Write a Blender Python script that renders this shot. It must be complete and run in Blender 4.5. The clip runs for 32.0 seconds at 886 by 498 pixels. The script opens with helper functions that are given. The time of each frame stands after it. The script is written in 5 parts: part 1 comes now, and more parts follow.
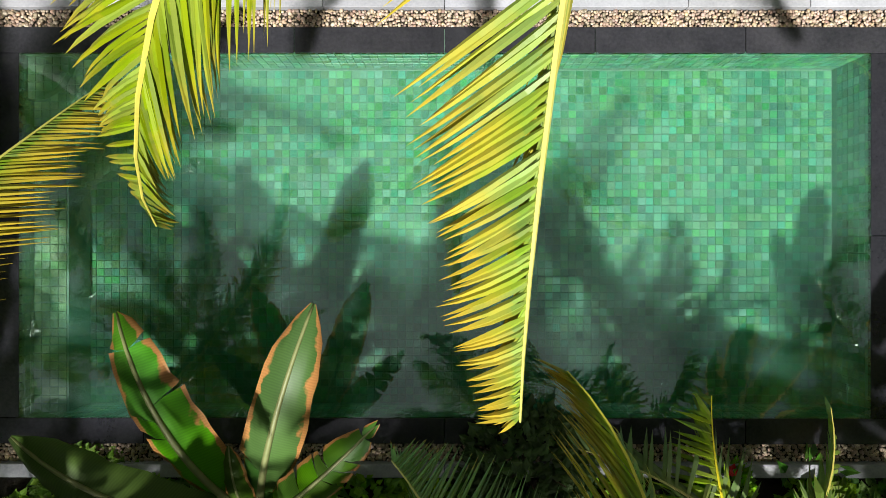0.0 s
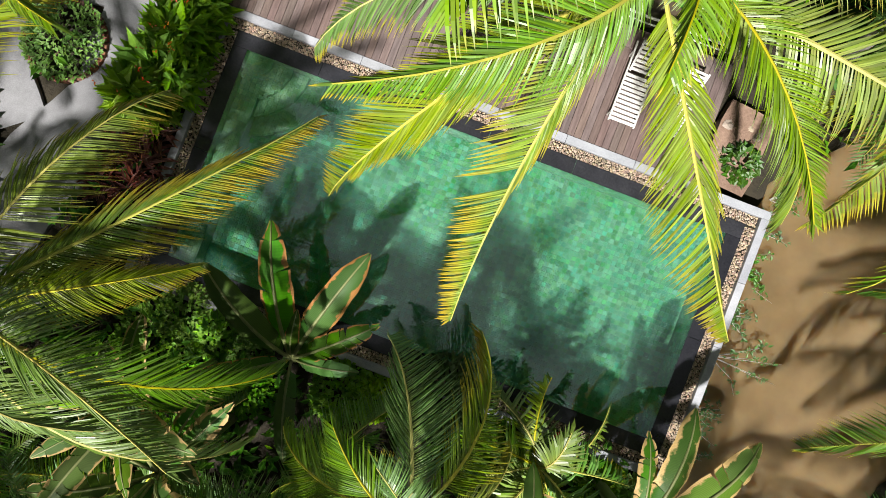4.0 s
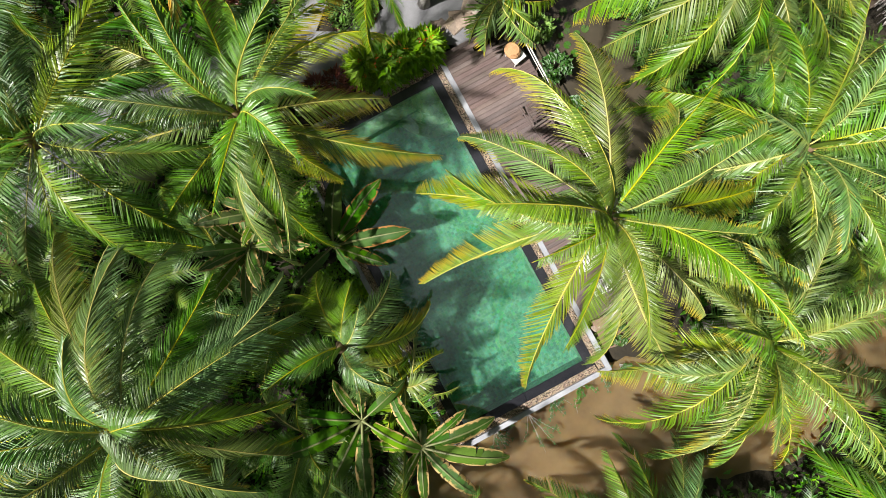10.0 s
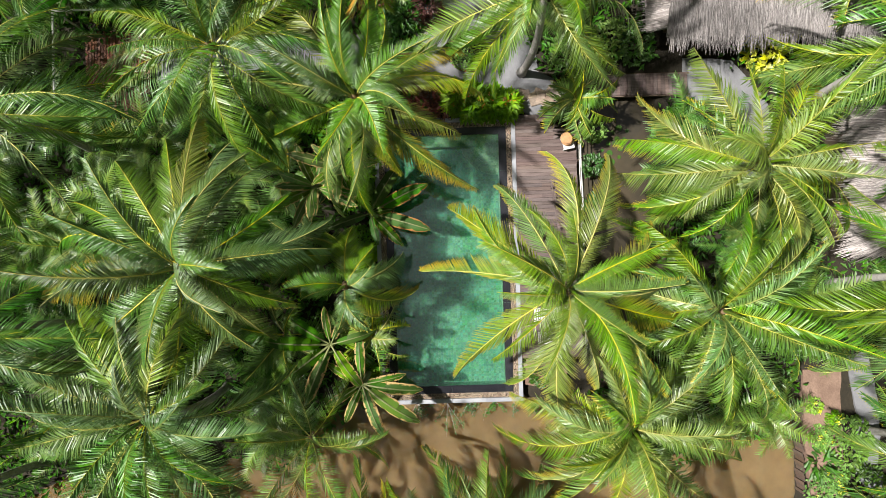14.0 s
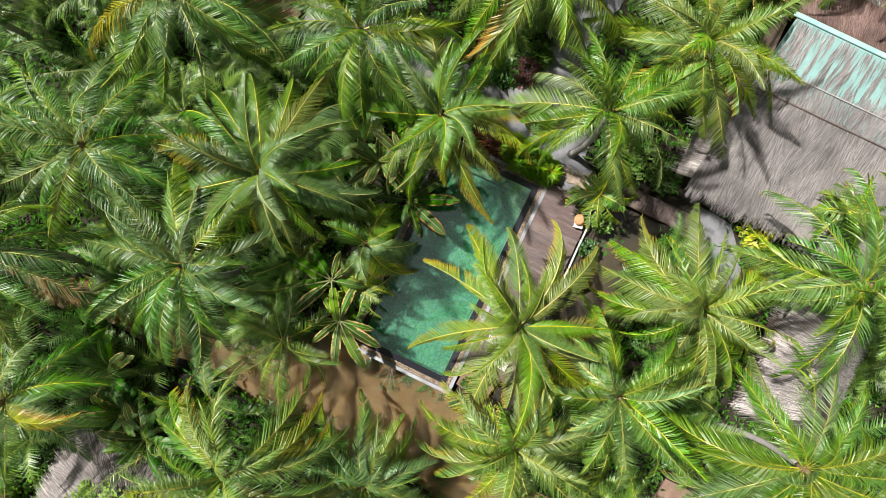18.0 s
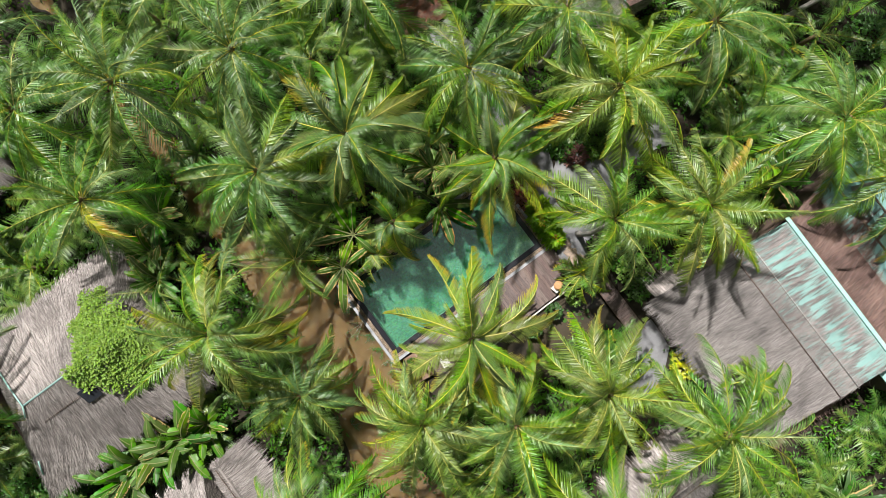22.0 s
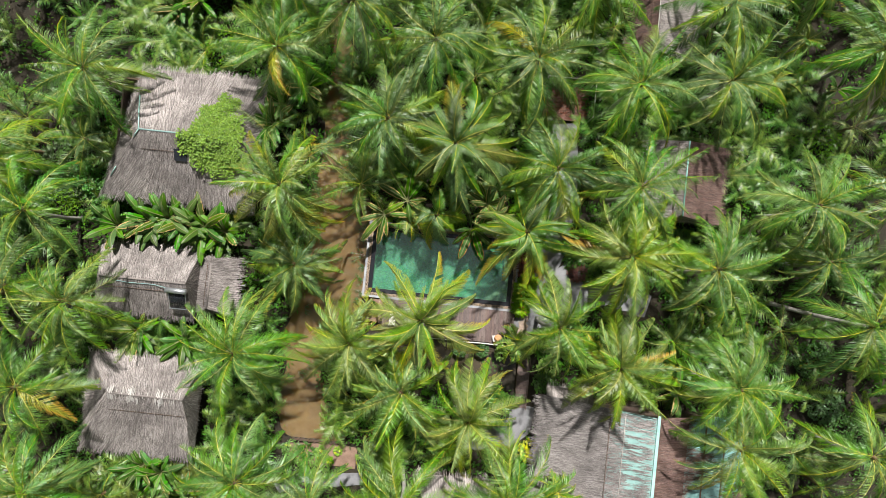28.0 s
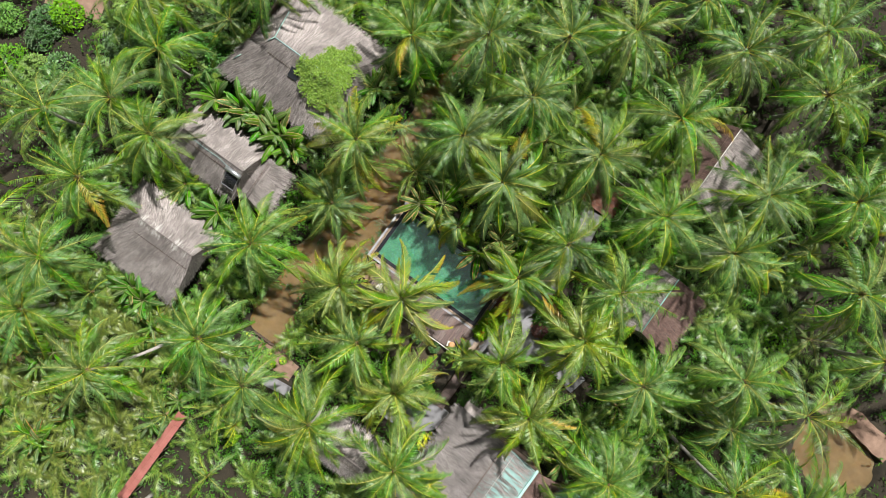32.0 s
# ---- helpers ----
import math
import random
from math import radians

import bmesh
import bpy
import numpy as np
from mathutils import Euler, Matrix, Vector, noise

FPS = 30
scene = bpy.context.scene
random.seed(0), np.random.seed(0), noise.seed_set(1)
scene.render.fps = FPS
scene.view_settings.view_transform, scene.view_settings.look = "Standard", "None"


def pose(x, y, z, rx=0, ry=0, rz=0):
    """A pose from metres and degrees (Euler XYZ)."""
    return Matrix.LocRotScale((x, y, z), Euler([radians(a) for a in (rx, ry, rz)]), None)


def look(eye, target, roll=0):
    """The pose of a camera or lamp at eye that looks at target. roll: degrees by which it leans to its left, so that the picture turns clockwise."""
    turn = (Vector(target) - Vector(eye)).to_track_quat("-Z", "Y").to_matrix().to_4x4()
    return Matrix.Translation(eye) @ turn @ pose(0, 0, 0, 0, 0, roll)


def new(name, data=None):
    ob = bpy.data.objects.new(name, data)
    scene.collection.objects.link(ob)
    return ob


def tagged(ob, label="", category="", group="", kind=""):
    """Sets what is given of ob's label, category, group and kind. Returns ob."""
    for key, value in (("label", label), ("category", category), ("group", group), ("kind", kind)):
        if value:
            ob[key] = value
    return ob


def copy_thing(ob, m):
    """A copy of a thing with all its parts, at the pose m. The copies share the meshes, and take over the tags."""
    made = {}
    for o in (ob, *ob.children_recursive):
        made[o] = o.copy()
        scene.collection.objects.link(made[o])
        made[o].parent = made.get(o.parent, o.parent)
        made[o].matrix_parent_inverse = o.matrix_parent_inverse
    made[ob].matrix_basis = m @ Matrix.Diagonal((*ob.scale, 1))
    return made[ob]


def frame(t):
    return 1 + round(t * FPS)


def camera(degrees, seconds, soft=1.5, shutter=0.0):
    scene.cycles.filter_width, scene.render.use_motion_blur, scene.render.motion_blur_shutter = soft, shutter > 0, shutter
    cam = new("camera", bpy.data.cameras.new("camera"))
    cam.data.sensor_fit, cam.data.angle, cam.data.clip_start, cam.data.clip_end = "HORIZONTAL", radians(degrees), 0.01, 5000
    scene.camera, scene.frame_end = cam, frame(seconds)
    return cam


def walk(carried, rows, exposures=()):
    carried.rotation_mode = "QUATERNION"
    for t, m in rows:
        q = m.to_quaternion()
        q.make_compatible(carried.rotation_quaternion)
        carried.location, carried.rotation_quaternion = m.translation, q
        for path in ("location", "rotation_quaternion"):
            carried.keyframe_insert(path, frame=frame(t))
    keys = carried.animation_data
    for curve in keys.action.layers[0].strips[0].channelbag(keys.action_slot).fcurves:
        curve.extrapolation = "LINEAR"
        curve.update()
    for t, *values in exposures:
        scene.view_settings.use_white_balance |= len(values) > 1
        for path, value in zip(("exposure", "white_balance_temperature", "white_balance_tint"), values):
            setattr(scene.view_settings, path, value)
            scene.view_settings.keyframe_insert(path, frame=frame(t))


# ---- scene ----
cam = camera(74.0, 32.0, soft=0.5)
PATH = [
    (0, -0.008, -0.157, 6.900, -0.013, 0.075, 0.038),
    (0.5, -0.023, -0.137, 7.422, 0.075, 0.028, 0.804),
    (1, -0.029, -0.130, 7.910, 0.146, -0.037, 2.650),
    (1.5, -0.035, -0.139, 8.419, 0.204, -0.094, 5.121),
    (2, -0.040, -0.152, 8.955, 0.261, -0.149, 8.046),
    (2.5, -0.047, -0.160, 9.526, 0.323, -0.205, 11.151),
    (3, -0.061, -0.179, 10.135, 0.354, -0.237, 14.290),
    (3.5, -0.071, -0.195, 10.779, 0.368, -0.265, 17.578),
    (5.5, -0.093, -0.238, 13.417, 0.384, -0.331, 31.145),
    (6, -0.086, -0.233, 14.016, 0.411, -0.370, 34.463),
    (7, -0.068, -0.236, 15.195, 0.473, -0.340, 41.228),
    (8, -0.046, -0.240, 16.375, 0.543, -0.275, 47.887),
    (9, -0.043, -0.238, 17.591, 0.634, -0.186, 54.640),
    (10, -0.056, -0.221, 18.719, 0.707, -0.152, 61.457),
    (11, -0.079, -0.212, 19.877, 0.779, -0.098, 68.204),
    (12, -0.095, -0.201, 21.080, 0.823, -0.095, 74.970),
    (13, -0.111, -0.205, 22.300, 0.853, -0.064, 81.793),
    (14, -0.110, -0.220, 23.501, 0.834, -0.026, 88.316),
    (14.5, -0.106, -0.228, 24.111, 0.824, -0.026, 91.746),
    (16.5, -0.092, -0.251, 26.581, 0.855, -0.106, 105.507),
    (17, -0.097, -0.263, 27.223, 0.901, -0.110, 108.841),
    (18, -0.105, -0.292, 28.527, 0.970, -0.047, 115.684),
    (19, -0.101, -0.299, 29.908, 0.998, -0.007, 122.494),
    (20, -0.109, -0.292, 31.335, 1.057, 0.019, 129.496),
    (21, -0.131, -0.280, 32.803, 1.148, 0.029, 136.484),
    (22, -0.155, -0.264, 34.241, 1.211, 0.012, 143.292),
    (23, -0.169, -0.254, 35.713, 1.200, 0.000, 150.182),
    (24, -0.165, -0.268, 37.230, 1.137, 0.048, 157.193),
    (25, -0.149, -0.306, 38.769, 1.071, 0.077, 164.242),
    (25.5, -0.132, -0.334, 39.555, 1.048, 0.090, 167.722),
    (27.5, -0.038, -0.467, 42.774, 1.004, 0.030, 182.281),
    (28, -0.009, -0.501, 43.597, 1.013, -0.022, 185.990),
    (29, 0.079, -0.559, 45.275, 0.976, -0.007, 193.417),
    (30, 0.159, -0.618, 46.955, 0.971, -0.079, 200.871),
    (31, 0.242, -0.658, 48.621, 0.904, -0.097, 208.432),
    (32, 0.327, -0.694, 50.311, 0.868, -0.087, 215.817),
]
walk(cam, [(t, pose(x, y, z, 0, 0, turn) @ pose(0, 0, 0, tilt, 0, 0) @ pose(0, 0, 0, 0, lean, 0)) for t, x, y, z, tilt, lean, turn in PATH], exposures=((0, 0.0), (10, -0.09), (18, -0.15), (24, -0.20), (32, -0.20)))

# ---- world, sun, exposure ----
SUN = Vector((-0.05, -0.55, 0.83)).normalized()
world = bpy.data.worlds.new("sky")
scene.world = world
world.use_nodes = True
wn, wl = world.node_tree.nodes, world.node_tree.links
sky = wn.new("ShaderNodeTexSky")
sky.sky_type, sky.sun_disc = "NISHITA", False
sky.sun_elevation = math.asin(SUN.z)
sky.sun_rotation = math.atan2(SUN.x, SUN.y)
sky.dust_density = 3.0
haze = wn.new("ShaderNodeMix")
haze.data_type = "RGBA"
haze.inputs[7].default_value = (25.0, 25.4, 26.0, 1)
puffs = wn.new("ShaderNodeTexNoise")
puffs.inputs["Scale"].default_value, puffs.inputs["Detail"].default_value = 3.5, 5.0
cloud = wn.new("ShaderNodeValToRGB")
cloud.color_ramp.elements[0].position, cloud.color_ramp.elements[1].position = 0.34, 0.56
wl.new(wn.new("ShaderNodeTexCoord").outputs["Generated"], puffs.inputs["Vector"])
wl.new(puffs.outputs[0], cloud.inputs[0])
wl.new(cloud.outputs[0], haze.inputs[0])
wl.new(sky.outputs[0], haze.inputs[6])
wl.new(haze.outputs[2], wn["Background"].inputs[0])
wn["Background"].inputs[1].default_value = 0.0098
sun = new("sun", bpy.data.lights.new("sun", "SUN"))
sun.data.energy, sun.data.angle, sun.data.color = 9.3, radians(1.7), (1.0, 0.965, 0.925)
sun.matrix_world = look(SUN * 60, (0, 0, 0))

# ---- materials ----


def shader(name):
    m = bpy.data.materials.new(name)
    m.use_nodes = True
    t = m.node_tree
    return m, t.nodes, t.links, t.nodes["Principled BSDF"]


def ramp(n, l, source, stops):
    r = n.new("ShaderNodeValToRGB")
    while len(r.color_ramp.elements) < len(stops):
        r.color_ramp.elements.new(0.5)
    for e, (p, c) in zip(r.color_ramp.elements, stops):
        e.position, e.color = p, (*c, 1)
    l.new(source, r.inputs[0])
    return r.outputs[0]


def noise_of(n, l, scale, detail=4.0, rough=0.6, stretch=None):
    co = n.new("ShaderNodeTexCoord")
    t = n.new("ShaderNodeTexNoise")
    t.inputs["Scale"].default_value, t.inputs["Detail"].default_value, t.inputs["Roughness"].default_value = scale, detail, rough
    if stretch:
        mp = n.new("ShaderNodeMapping")
        mp.inputs["Scale"].default_value = stretch
        l.new(co.outputs["Object"], mp.inputs[0])
        l.new(mp.outputs[0], t.inputs["Vector"])
    else:
        l.new(co.outputs["Object"], t.inputs["Vector"])
    return t.outputs[0]


def mixed(n, l, a, b, f, kind="MIX"):
    m = n.new("ShaderNodeMix")
    m.data_type, m.blend_type = "RGBA", kind
    for s, v in ((m.inputs[6], a), (m.inputs[7], b), (m.inputs[0], f)):
        if isinstance(v, (int, float)):
            s.default_value = v
        elif isinstance(v, tuple):
            s.default_value = (*v, 1)
        else:
            l.new(v, s)
    return m.outputs[2]


def hue_shift(n, l, colour, source, spread_h, spread_v, spread_s=0.2):
    h = n.new("ShaderNodeHueSaturation")
    for name, mid, spread, k in (("Hue", 0.5, spread_h, 1.0), ("Value", 1.0, spread_v, 7.3), ("Saturation", 1.0, spread_s, 13.7)):
        w = n.new("ShaderNodeMath")
        w.operation = "MULTIPLY"
        l.new(source, w.inputs[0])
        w.inputs[1].default_value = k
        fr = n.new("ShaderNodeMath")
        fr.operation = "FRACT"
        l.new(w.outputs[0], fr.inputs[0])
        mr = n.new("ShaderNodeMapRange")
        mr.inputs[3].default_value, mr.inputs[4].default_value = mid - spread, mid + spread
        l.new(fr.outputs[0], mr.inputs[0])
        l.new(mr.outputs[0], h.inputs[name])
    l.new(colour, h.inputs["Color"])
    return h.outputs[0]


def bumped(n, l, bsdf, height, strength, distance=0.02):
    b = n.new("ShaderNodeBump")
    b.inputs["Strength"].default_value, b.inputs["Distance"].default_value = strength, distance
    l.new(height, b.inputs["Height"])
    l.new(b.outputs[0], bsdf.inputs["Normal"])


def surface(name, a, b, scale, rough=0.7, fine=30.0, bump=0.4, island=0.0, vary=0.0, metal=0.0, stretch=None, depth=0.01, hue=0.01):
    """Two colours mixed by coarse and fine noise, with relief; vary: by object, island: by piece."""
    m, n, l, p = shader(name)
    big, small = noise_of(n, l, scale, 5, 0.65, stretch), noise_of(n, l, fine, 3, 0.6, stretch)
    f = n.new("ShaderNodeMath")
    f.operation = "MULTIPLY_ADD"
    l.new(small, f.inputs[0])
    f.inputs[1].default_value = 0.5
    l.new(big, f.inputs[2])
    c = ramp(n, l, f.outputs[0], ((0.45, a), (1.0, b)))
    if vary:
        c = hue_shift(n, l, c, n.new("ShaderNodeObjectInfo").outputs["Random"], hue, vary)
    if island:
        c = hue_shift(n, l, c, n.new("ShaderNodeNewGeometry").outputs["Random Per Island"], hue, island)
    l.new(c, p.inputs["Base Color"])
    p.inputs["Roughness"].default_value, p.inputs["Metallic"].default_value = rough, metal
    if bump:
        bumped(n, l, p, small, bump, depth)
    return m


def leaf(name, dark, light, tip, gloss=0.38, through_light=0.14, tip_from=0.82, vary=0.25, hue=0.02, pale=None, veins=0.0, shine=0.62, ragged=0.35):
    """Leaf pigment by plant, leaf and blade, with a ripe or dry rim where 'rim' nears one."""
    m, n, l, p = shader(name)
    info = n.new("ShaderNodeObjectInfo").outputs["Random"]
    piece = n.new("ShaderNodeNewGeometry").outputs["Random Per Island"]
    c = mixed(n, l, dark, light, noise_of(n, l, 1.3, 3))
    c = hue_shift(n, l, c, info, hue, vary)
    c = hue_shift(n, l, c, piece, hue * 0.6, 0.34, 0.1)
    rim = n.new("ShaderNodeAttribute")
    rim.attribute_name = "rim"
    add = n.new("ShaderNodeMath")
    add.operation = "MULTIPLY_ADD"
    l.new(noise_of(n, l, 6.0, 3), add.inputs[0])
    add.inputs[1].default_value = ragged
    l.new(rim.outputs["Fac"], add.inputs[2])
    old = n.new("ShaderNodeMath")
    old.operation = "MULTIPLY_ADD"
    l.new(info, old.inputs[0])
    old.inputs[1].default_value = 0.22
    l.new(add.outputs[0], old.inputs[2])
    k = ramp(n, l, old.outputs[0], ((tip_from + 0.12, (0, 0, 0)), (tip_from + 0.42, (1, 1, 1))))
    c = mixed(n, l, c, tip, k)
    if pale:
        young = n.new("ShaderNodeMapRange")
        young.inputs[1].default_value, young.inputs[2].default_value = 0.10, -0.5
        young.inputs[3].default_value, young.inputs[4].default_value = 0.0, 0.36
        l.new(rim.outputs["Fac"], young.inputs[0])
        c = mixed(n, l, c, pale, young.outputs[0])
    if veins:
        band = n.new("ShaderNodeTexWave")
        band.inputs["Scale"].default_value, band.inputs["Distortion"].default_value, band.inputs["Detail"].default_value = veins, 2.6, 2.0
        l.new(n.new("ShaderNodeTexCoord").outputs["Object"], band.inputs["Vector"])
        c = mixed(n, l, c, ramp(n, l, band.outputs[0], ((0.0, (0.86, 0.86, 0.86)), (1.0, (1.06, 1.05, 1.02)))), 1.0, "MULTIPLY")
    l.new(c, p.inputs["Base Color"])
    p.inputs["Roughness"].default_value = gloss
    p.inputs["Specular IOR Level"].default_value = shine
    bumped(n, l, p, noise_of(n, l, 40.0, 2), 0.15, 0.004)
    tr = n.new("ShaderNodeBsdfTranslucent")
    l.new(mixed(n, l, c, (1.0, 1.0, 0.35), 0.35, "MULTIPLY"), tr.inputs[0])
    mx = n.new("ShaderNodeMixShader")
    mx.inputs[0].default_value = through_light
    l.new(p.outputs[0], mx.inputs[1])
    l.new(tr.outputs[0], mx.inputs[2])
    l.new(mx.outputs[0], n["Material Output"].inputs[0])
    return m


def clear_water(name, tint, ripple, scale):
    """Slightly milky water: a tinted body that scatters a little light, under a rippled mirror film."""
    m, n, l, p = shader(name)
    n.remove(p)
    body, gloss, mx = n.new("ShaderNodeBsdfTransparent"), n.new("ShaderNodeBsdfGlossy"), n.new("ShaderNodeMixShader")
    body.inputs["Color"].default_value = (*tint, 1)
    gloss.inputs["Roughness"].default_value = 0.02
    gloss.inputs["Color"].default_value = (0.80, 1.0, 0.92, 1)
    fr = n.new("ShaderNodeFresnel")
    fr.inputs[0].default_value = 2.8
    b = n.new("ShaderNodeBump")
    b.inputs["Strength"].default_value, b.inputs["Distance"].default_value = ripple, 0.02
    l.new(noise_of(n, l, scale, 3, 0.55), b.inputs["Height"])
    for node in (gloss, fr):
        l.new(b.outputs[0], node.inputs["Normal"])
    murk, blend = n.new("ShaderNodeBsdfPrincipled"), n.new("ShaderNodeMixShader")
    murk.inputs["Base Color"].default_value = (0.10, 0.36, 0.23, 1)
    murk.inputs["Specular IOR Level"].default_value, murk.inputs["Roughness"].default_value = 0.0, 1.0
    murk.inputs["Subsurface Weight"].default_value, murk.inputs["Subsurface Scale"].default_value = 1.0, 1.0
    murk.inputs["Subsurface Radius"].default_value = (1.2, 1.6, 1.4)
    blend.inputs[0].default_value = 0.19
    l.new(body.outputs[0], blend.inputs[1])
    l.new(murk.outputs[0], blend.inputs[2])
    l.new(fr.outputs[0], mx.inputs[0])
    l.new(blend.outputs[0], mx.inputs[1])
    l.new(gloss.outputs[0], mx.inputs[2])
    l.new(mx.outputs[0], n["Material Output"].inputs[0])
    return m


POOL_WATER = clear_water("pool_water", (0.80, 0.96, 0.88), 0.08, 3.2)
RIVER = surface("muddy_water", (0.130, 0.090, 0.045), (0.235, 0.165, 0.085), 0.35, rough=0.03, fine=1.6, bump=0.06, depth=0.05)
silt = RIVER.node_tree.nodes["Principled BSDF"]
silt.inputs["Subsurface Weight"].default_value, silt.inputs["Subsurface Scale"].default_value = 1.0, 1.6
silt.inputs["Subsurface Radius"].default_value = (0.45, 0.30, 0.16)
TILE = surface("green_stone_tile", (0.032, 0.162, 0.094), (0.098, 0.290, 0.152), 2.0, rough=0.35, fine=60, bump=0.2, island=0.42, hue=0.045, depth=0.002)
TILE_PART = surface("green_stone_tile_single", (0.032, 0.162, 0.094), (0.098, 0.290, 0.152), 2.0, rough=0.35, fine=60, bump=0.2, vary=0.42, hue=0.045, depth=0.002)
PALE_TILE = surface("pale_green_tile", (0.12, 0.24, 0.12), (0.22, 0.34, 0.19), 2.0, rough=0.35, fine=60, bump=0.2, island=0.28, hue=0.03, depth=0.002)
GROUT = surface("tile_grout", (0.10, 0.20, 0.14), (0.15, 0.25, 0.19), 5.0, rough=0.8)
BASALT = surface("dark_basalt_slab", (0.010, 0.011, 0.014), (0.034, 0.034, 0.040), 1.2, rough=0.12, fine=25, bump=0.2, vary=0.25)
PEBBLE = surface("river_pebble", (0.22, 0.15, 0.10), (0.50, 0.40, 0.30), 9.0, rough=0.45, fine=80, bump=0.15, island=0.5, hue=0.03, depth=0.002)
PEBBLE_PART = surface("river_pebble_single", (0.22, 0.15, 0.10), (0.50, 0.40, 0.30), 9.0, rough=0.45, fine=80, bump=0.15, vary=0.5, hue=0.03, depth=0.002)
KERB = surface("grey_kerb_stone", (0.20, 0.21, 0.23), (0.38, 0.39, 0.42), 1.6, rough=0.75, fine=35, bump=0.3, vary=0.10)
DECK = surface("weathered_deck_board", (0.075, 0.052, 0.046), (0.185, 0.137, 0.124), 2.2, rough=0.7, fine=14, bump=0.4, vary=0.22, stretch=(9, 0.8, 9), hue=0.012)
SOIL = surface("damp_leaf_litter_soil", (0.009, 0.008, 0.005), (0.036, 0.028, 0.015), 0.9, rough=0.95, fine=7, bump=0.9, depth=0.06)
HALL_THATCH = surface("dusty_grey_thatch", (0.070, 0.063, 0.060), (0.40, 0.365, 0.35), 0.35, rough=0.95, fine=30, bump=0.5, island=0.6, hue=0.01)
GRAVEL = surface("grey_gravel_path", (0.115, 0.115, 0.12), (0.25, 0.25, 0.26), 1.3, rough=0.9, fine=45, bump=0.5)
POND = surface("murky_pond_water", (0.030, 0.029, 0.024), (0.085, 0.066, 0.043), 0.5, rough=0.03, fine=1.6, bump=0.05, depth=0.05)
SAND = surface("pale_sandstone", (0.20, 0.15, 0.115), (0.40, 0.32, 0.25), 2.5, rough=0.85, fine=22, bump=0.4, vary=0.2)
BRICK = surface("red_clay_brick", (0.14, 0.060, 0.040), (0.26, 0.125, 0.085), 6.0, rough=0.85, fine=50, bump=0.4, vary=0.25)
THATCH = surface("weathered_grey_thatch", (0.10, 0.088, 0.082), (0.50, 0.45, 0.425), 0.45, rough=0.95, fine=30, bump=0.5, island=0.62, hue=0.012)
# Older matted under-thatch, darkened further to paint the shade in gaps between straws.
THATCH_UNDER_SHADE = surface("matted_grey_thatch_gap_shade", (0.045, 0.038, 0.034), (0.21, 0.185, 0.172), 0.6, rough=0.95, fine=22, bump=0.7)
THATCH_OLD_OR_SHADED = surface("brown_rotten_or_shaded_thatch", (0.045, 0.024, 0.020), (0.25, 0.165, 0.140), 0.6, rough=0.95, fine=30, bump=0.5, island=0.55, hue=0.015)
PALE_TEAL = surface("bleached_or_sunlit_teal_sheet", (0.22, 0.44, 0.40), (0.42, 0.64, 0.58), 1.3, rough=0.5, fine=7, bump=0.2)
TEAL = surface("teal_roof_sheet", (0.14, 0.33, 0.30), (0.27, 0.48, 0.45), 0.8, rough=0.45, fine=9, bump=0.15, vary=0.05)
RED_TIN = surface("faded_red_roof_sheet", (0.24, 0.075, 0.06), (0.38, 0.15, 0.125), 0.9, rough=0.6, fine=12, bump=0.2)
WHITE = surface("white_paint", (0.48, 0.47, 0.43), (0.70, 0.69, 0.65), 3.0, rough=0.5, fine=40, bump=0.1)
TIMBER = surface("dark_timber", (0.060, 0.040, 0.028), (0.15, 0.10, 0.07), 2.0, rough=0.8, fine=18, bump=0.4, vary=0.2)
TAN = surface("orange_rattan", (0.34, 0.17, 0.07), (0.58, 0.33, 0.16), 8.0, rough=0.7, fine=60, bump=0.5)
STEEL = surface("brushed_steel", (0.45, 0.48, 0.50), (0.62, 0.65, 0.67), 3.0, rough=0.3, fine=30, bump=0.05, metal=0.8)
GLASS_TUBE = surface("dark_glass_tube", (0.012, 0.014, 0.018), (0.03, 0.034, 0.04), 3.0, rough=0.12, fine=20, bump=0.0)
BARK = surface("pale_palm_bark", (0.24, 0.22, 0.20), (0.48, 0.45, 0.42), 1.5, rough=0.95, fine=9, bump=0.7, stretch=(1, 1, 4), depth=0.03)
STEM = surface("banana_stem_skin", (0.12, 0.15, 0.05), (0.24, 0.25, 0.10), 2.0, rough=0.5, fine=14, bump=0.2)
HUSK = surface("dry_palm_husk", (0.10, 0.065, 0.035), (0.25, 0.17, 0.09), 4.0, rough=0.95, fine=30, bump=0.7)
RIB = surface("yellow_frond_rib", (0.40, 0.37, 0.05), (0.60, 0.55, 0.11), 1.5, rough=0.4, fine=20, bump=0.1, vary=0.15)
GREEN = leaf("coconut_leaflet_green", (0.066, 0.156, 0.020), (0.152, 0.285, 0.036), (0.52, 0.40, 0.03), gloss=0.42, pale=(0.44, 0.42, 0.045))
LIME = leaf("coconut_leaflet_lime", (0.084, 0.172, 0.016), (0.178, 0.292, 0.030), (0.54, 0.43, 0.03), gloss=0.42, tip_from=0.74, pale=(0.44, 0.42, 0.045))
FRESH = leaf("coconut_leaflet_fresh", (0.052, 0.152, 0.018), (0.126, 0.285, 0.034), (0.48, 0.40, 0.03), gloss=0.42, pale=(0.40, 0.42, 0.045))
DEEP = leaf("coconut_leaflet_deep", (0.050, 0.126, 0.024), (0.118, 0.226, 0.042), (0.40, 0.36, 0.04), gloss=0.43, tip_from=0.92, pale=(0.30, 0.34, 0.04))
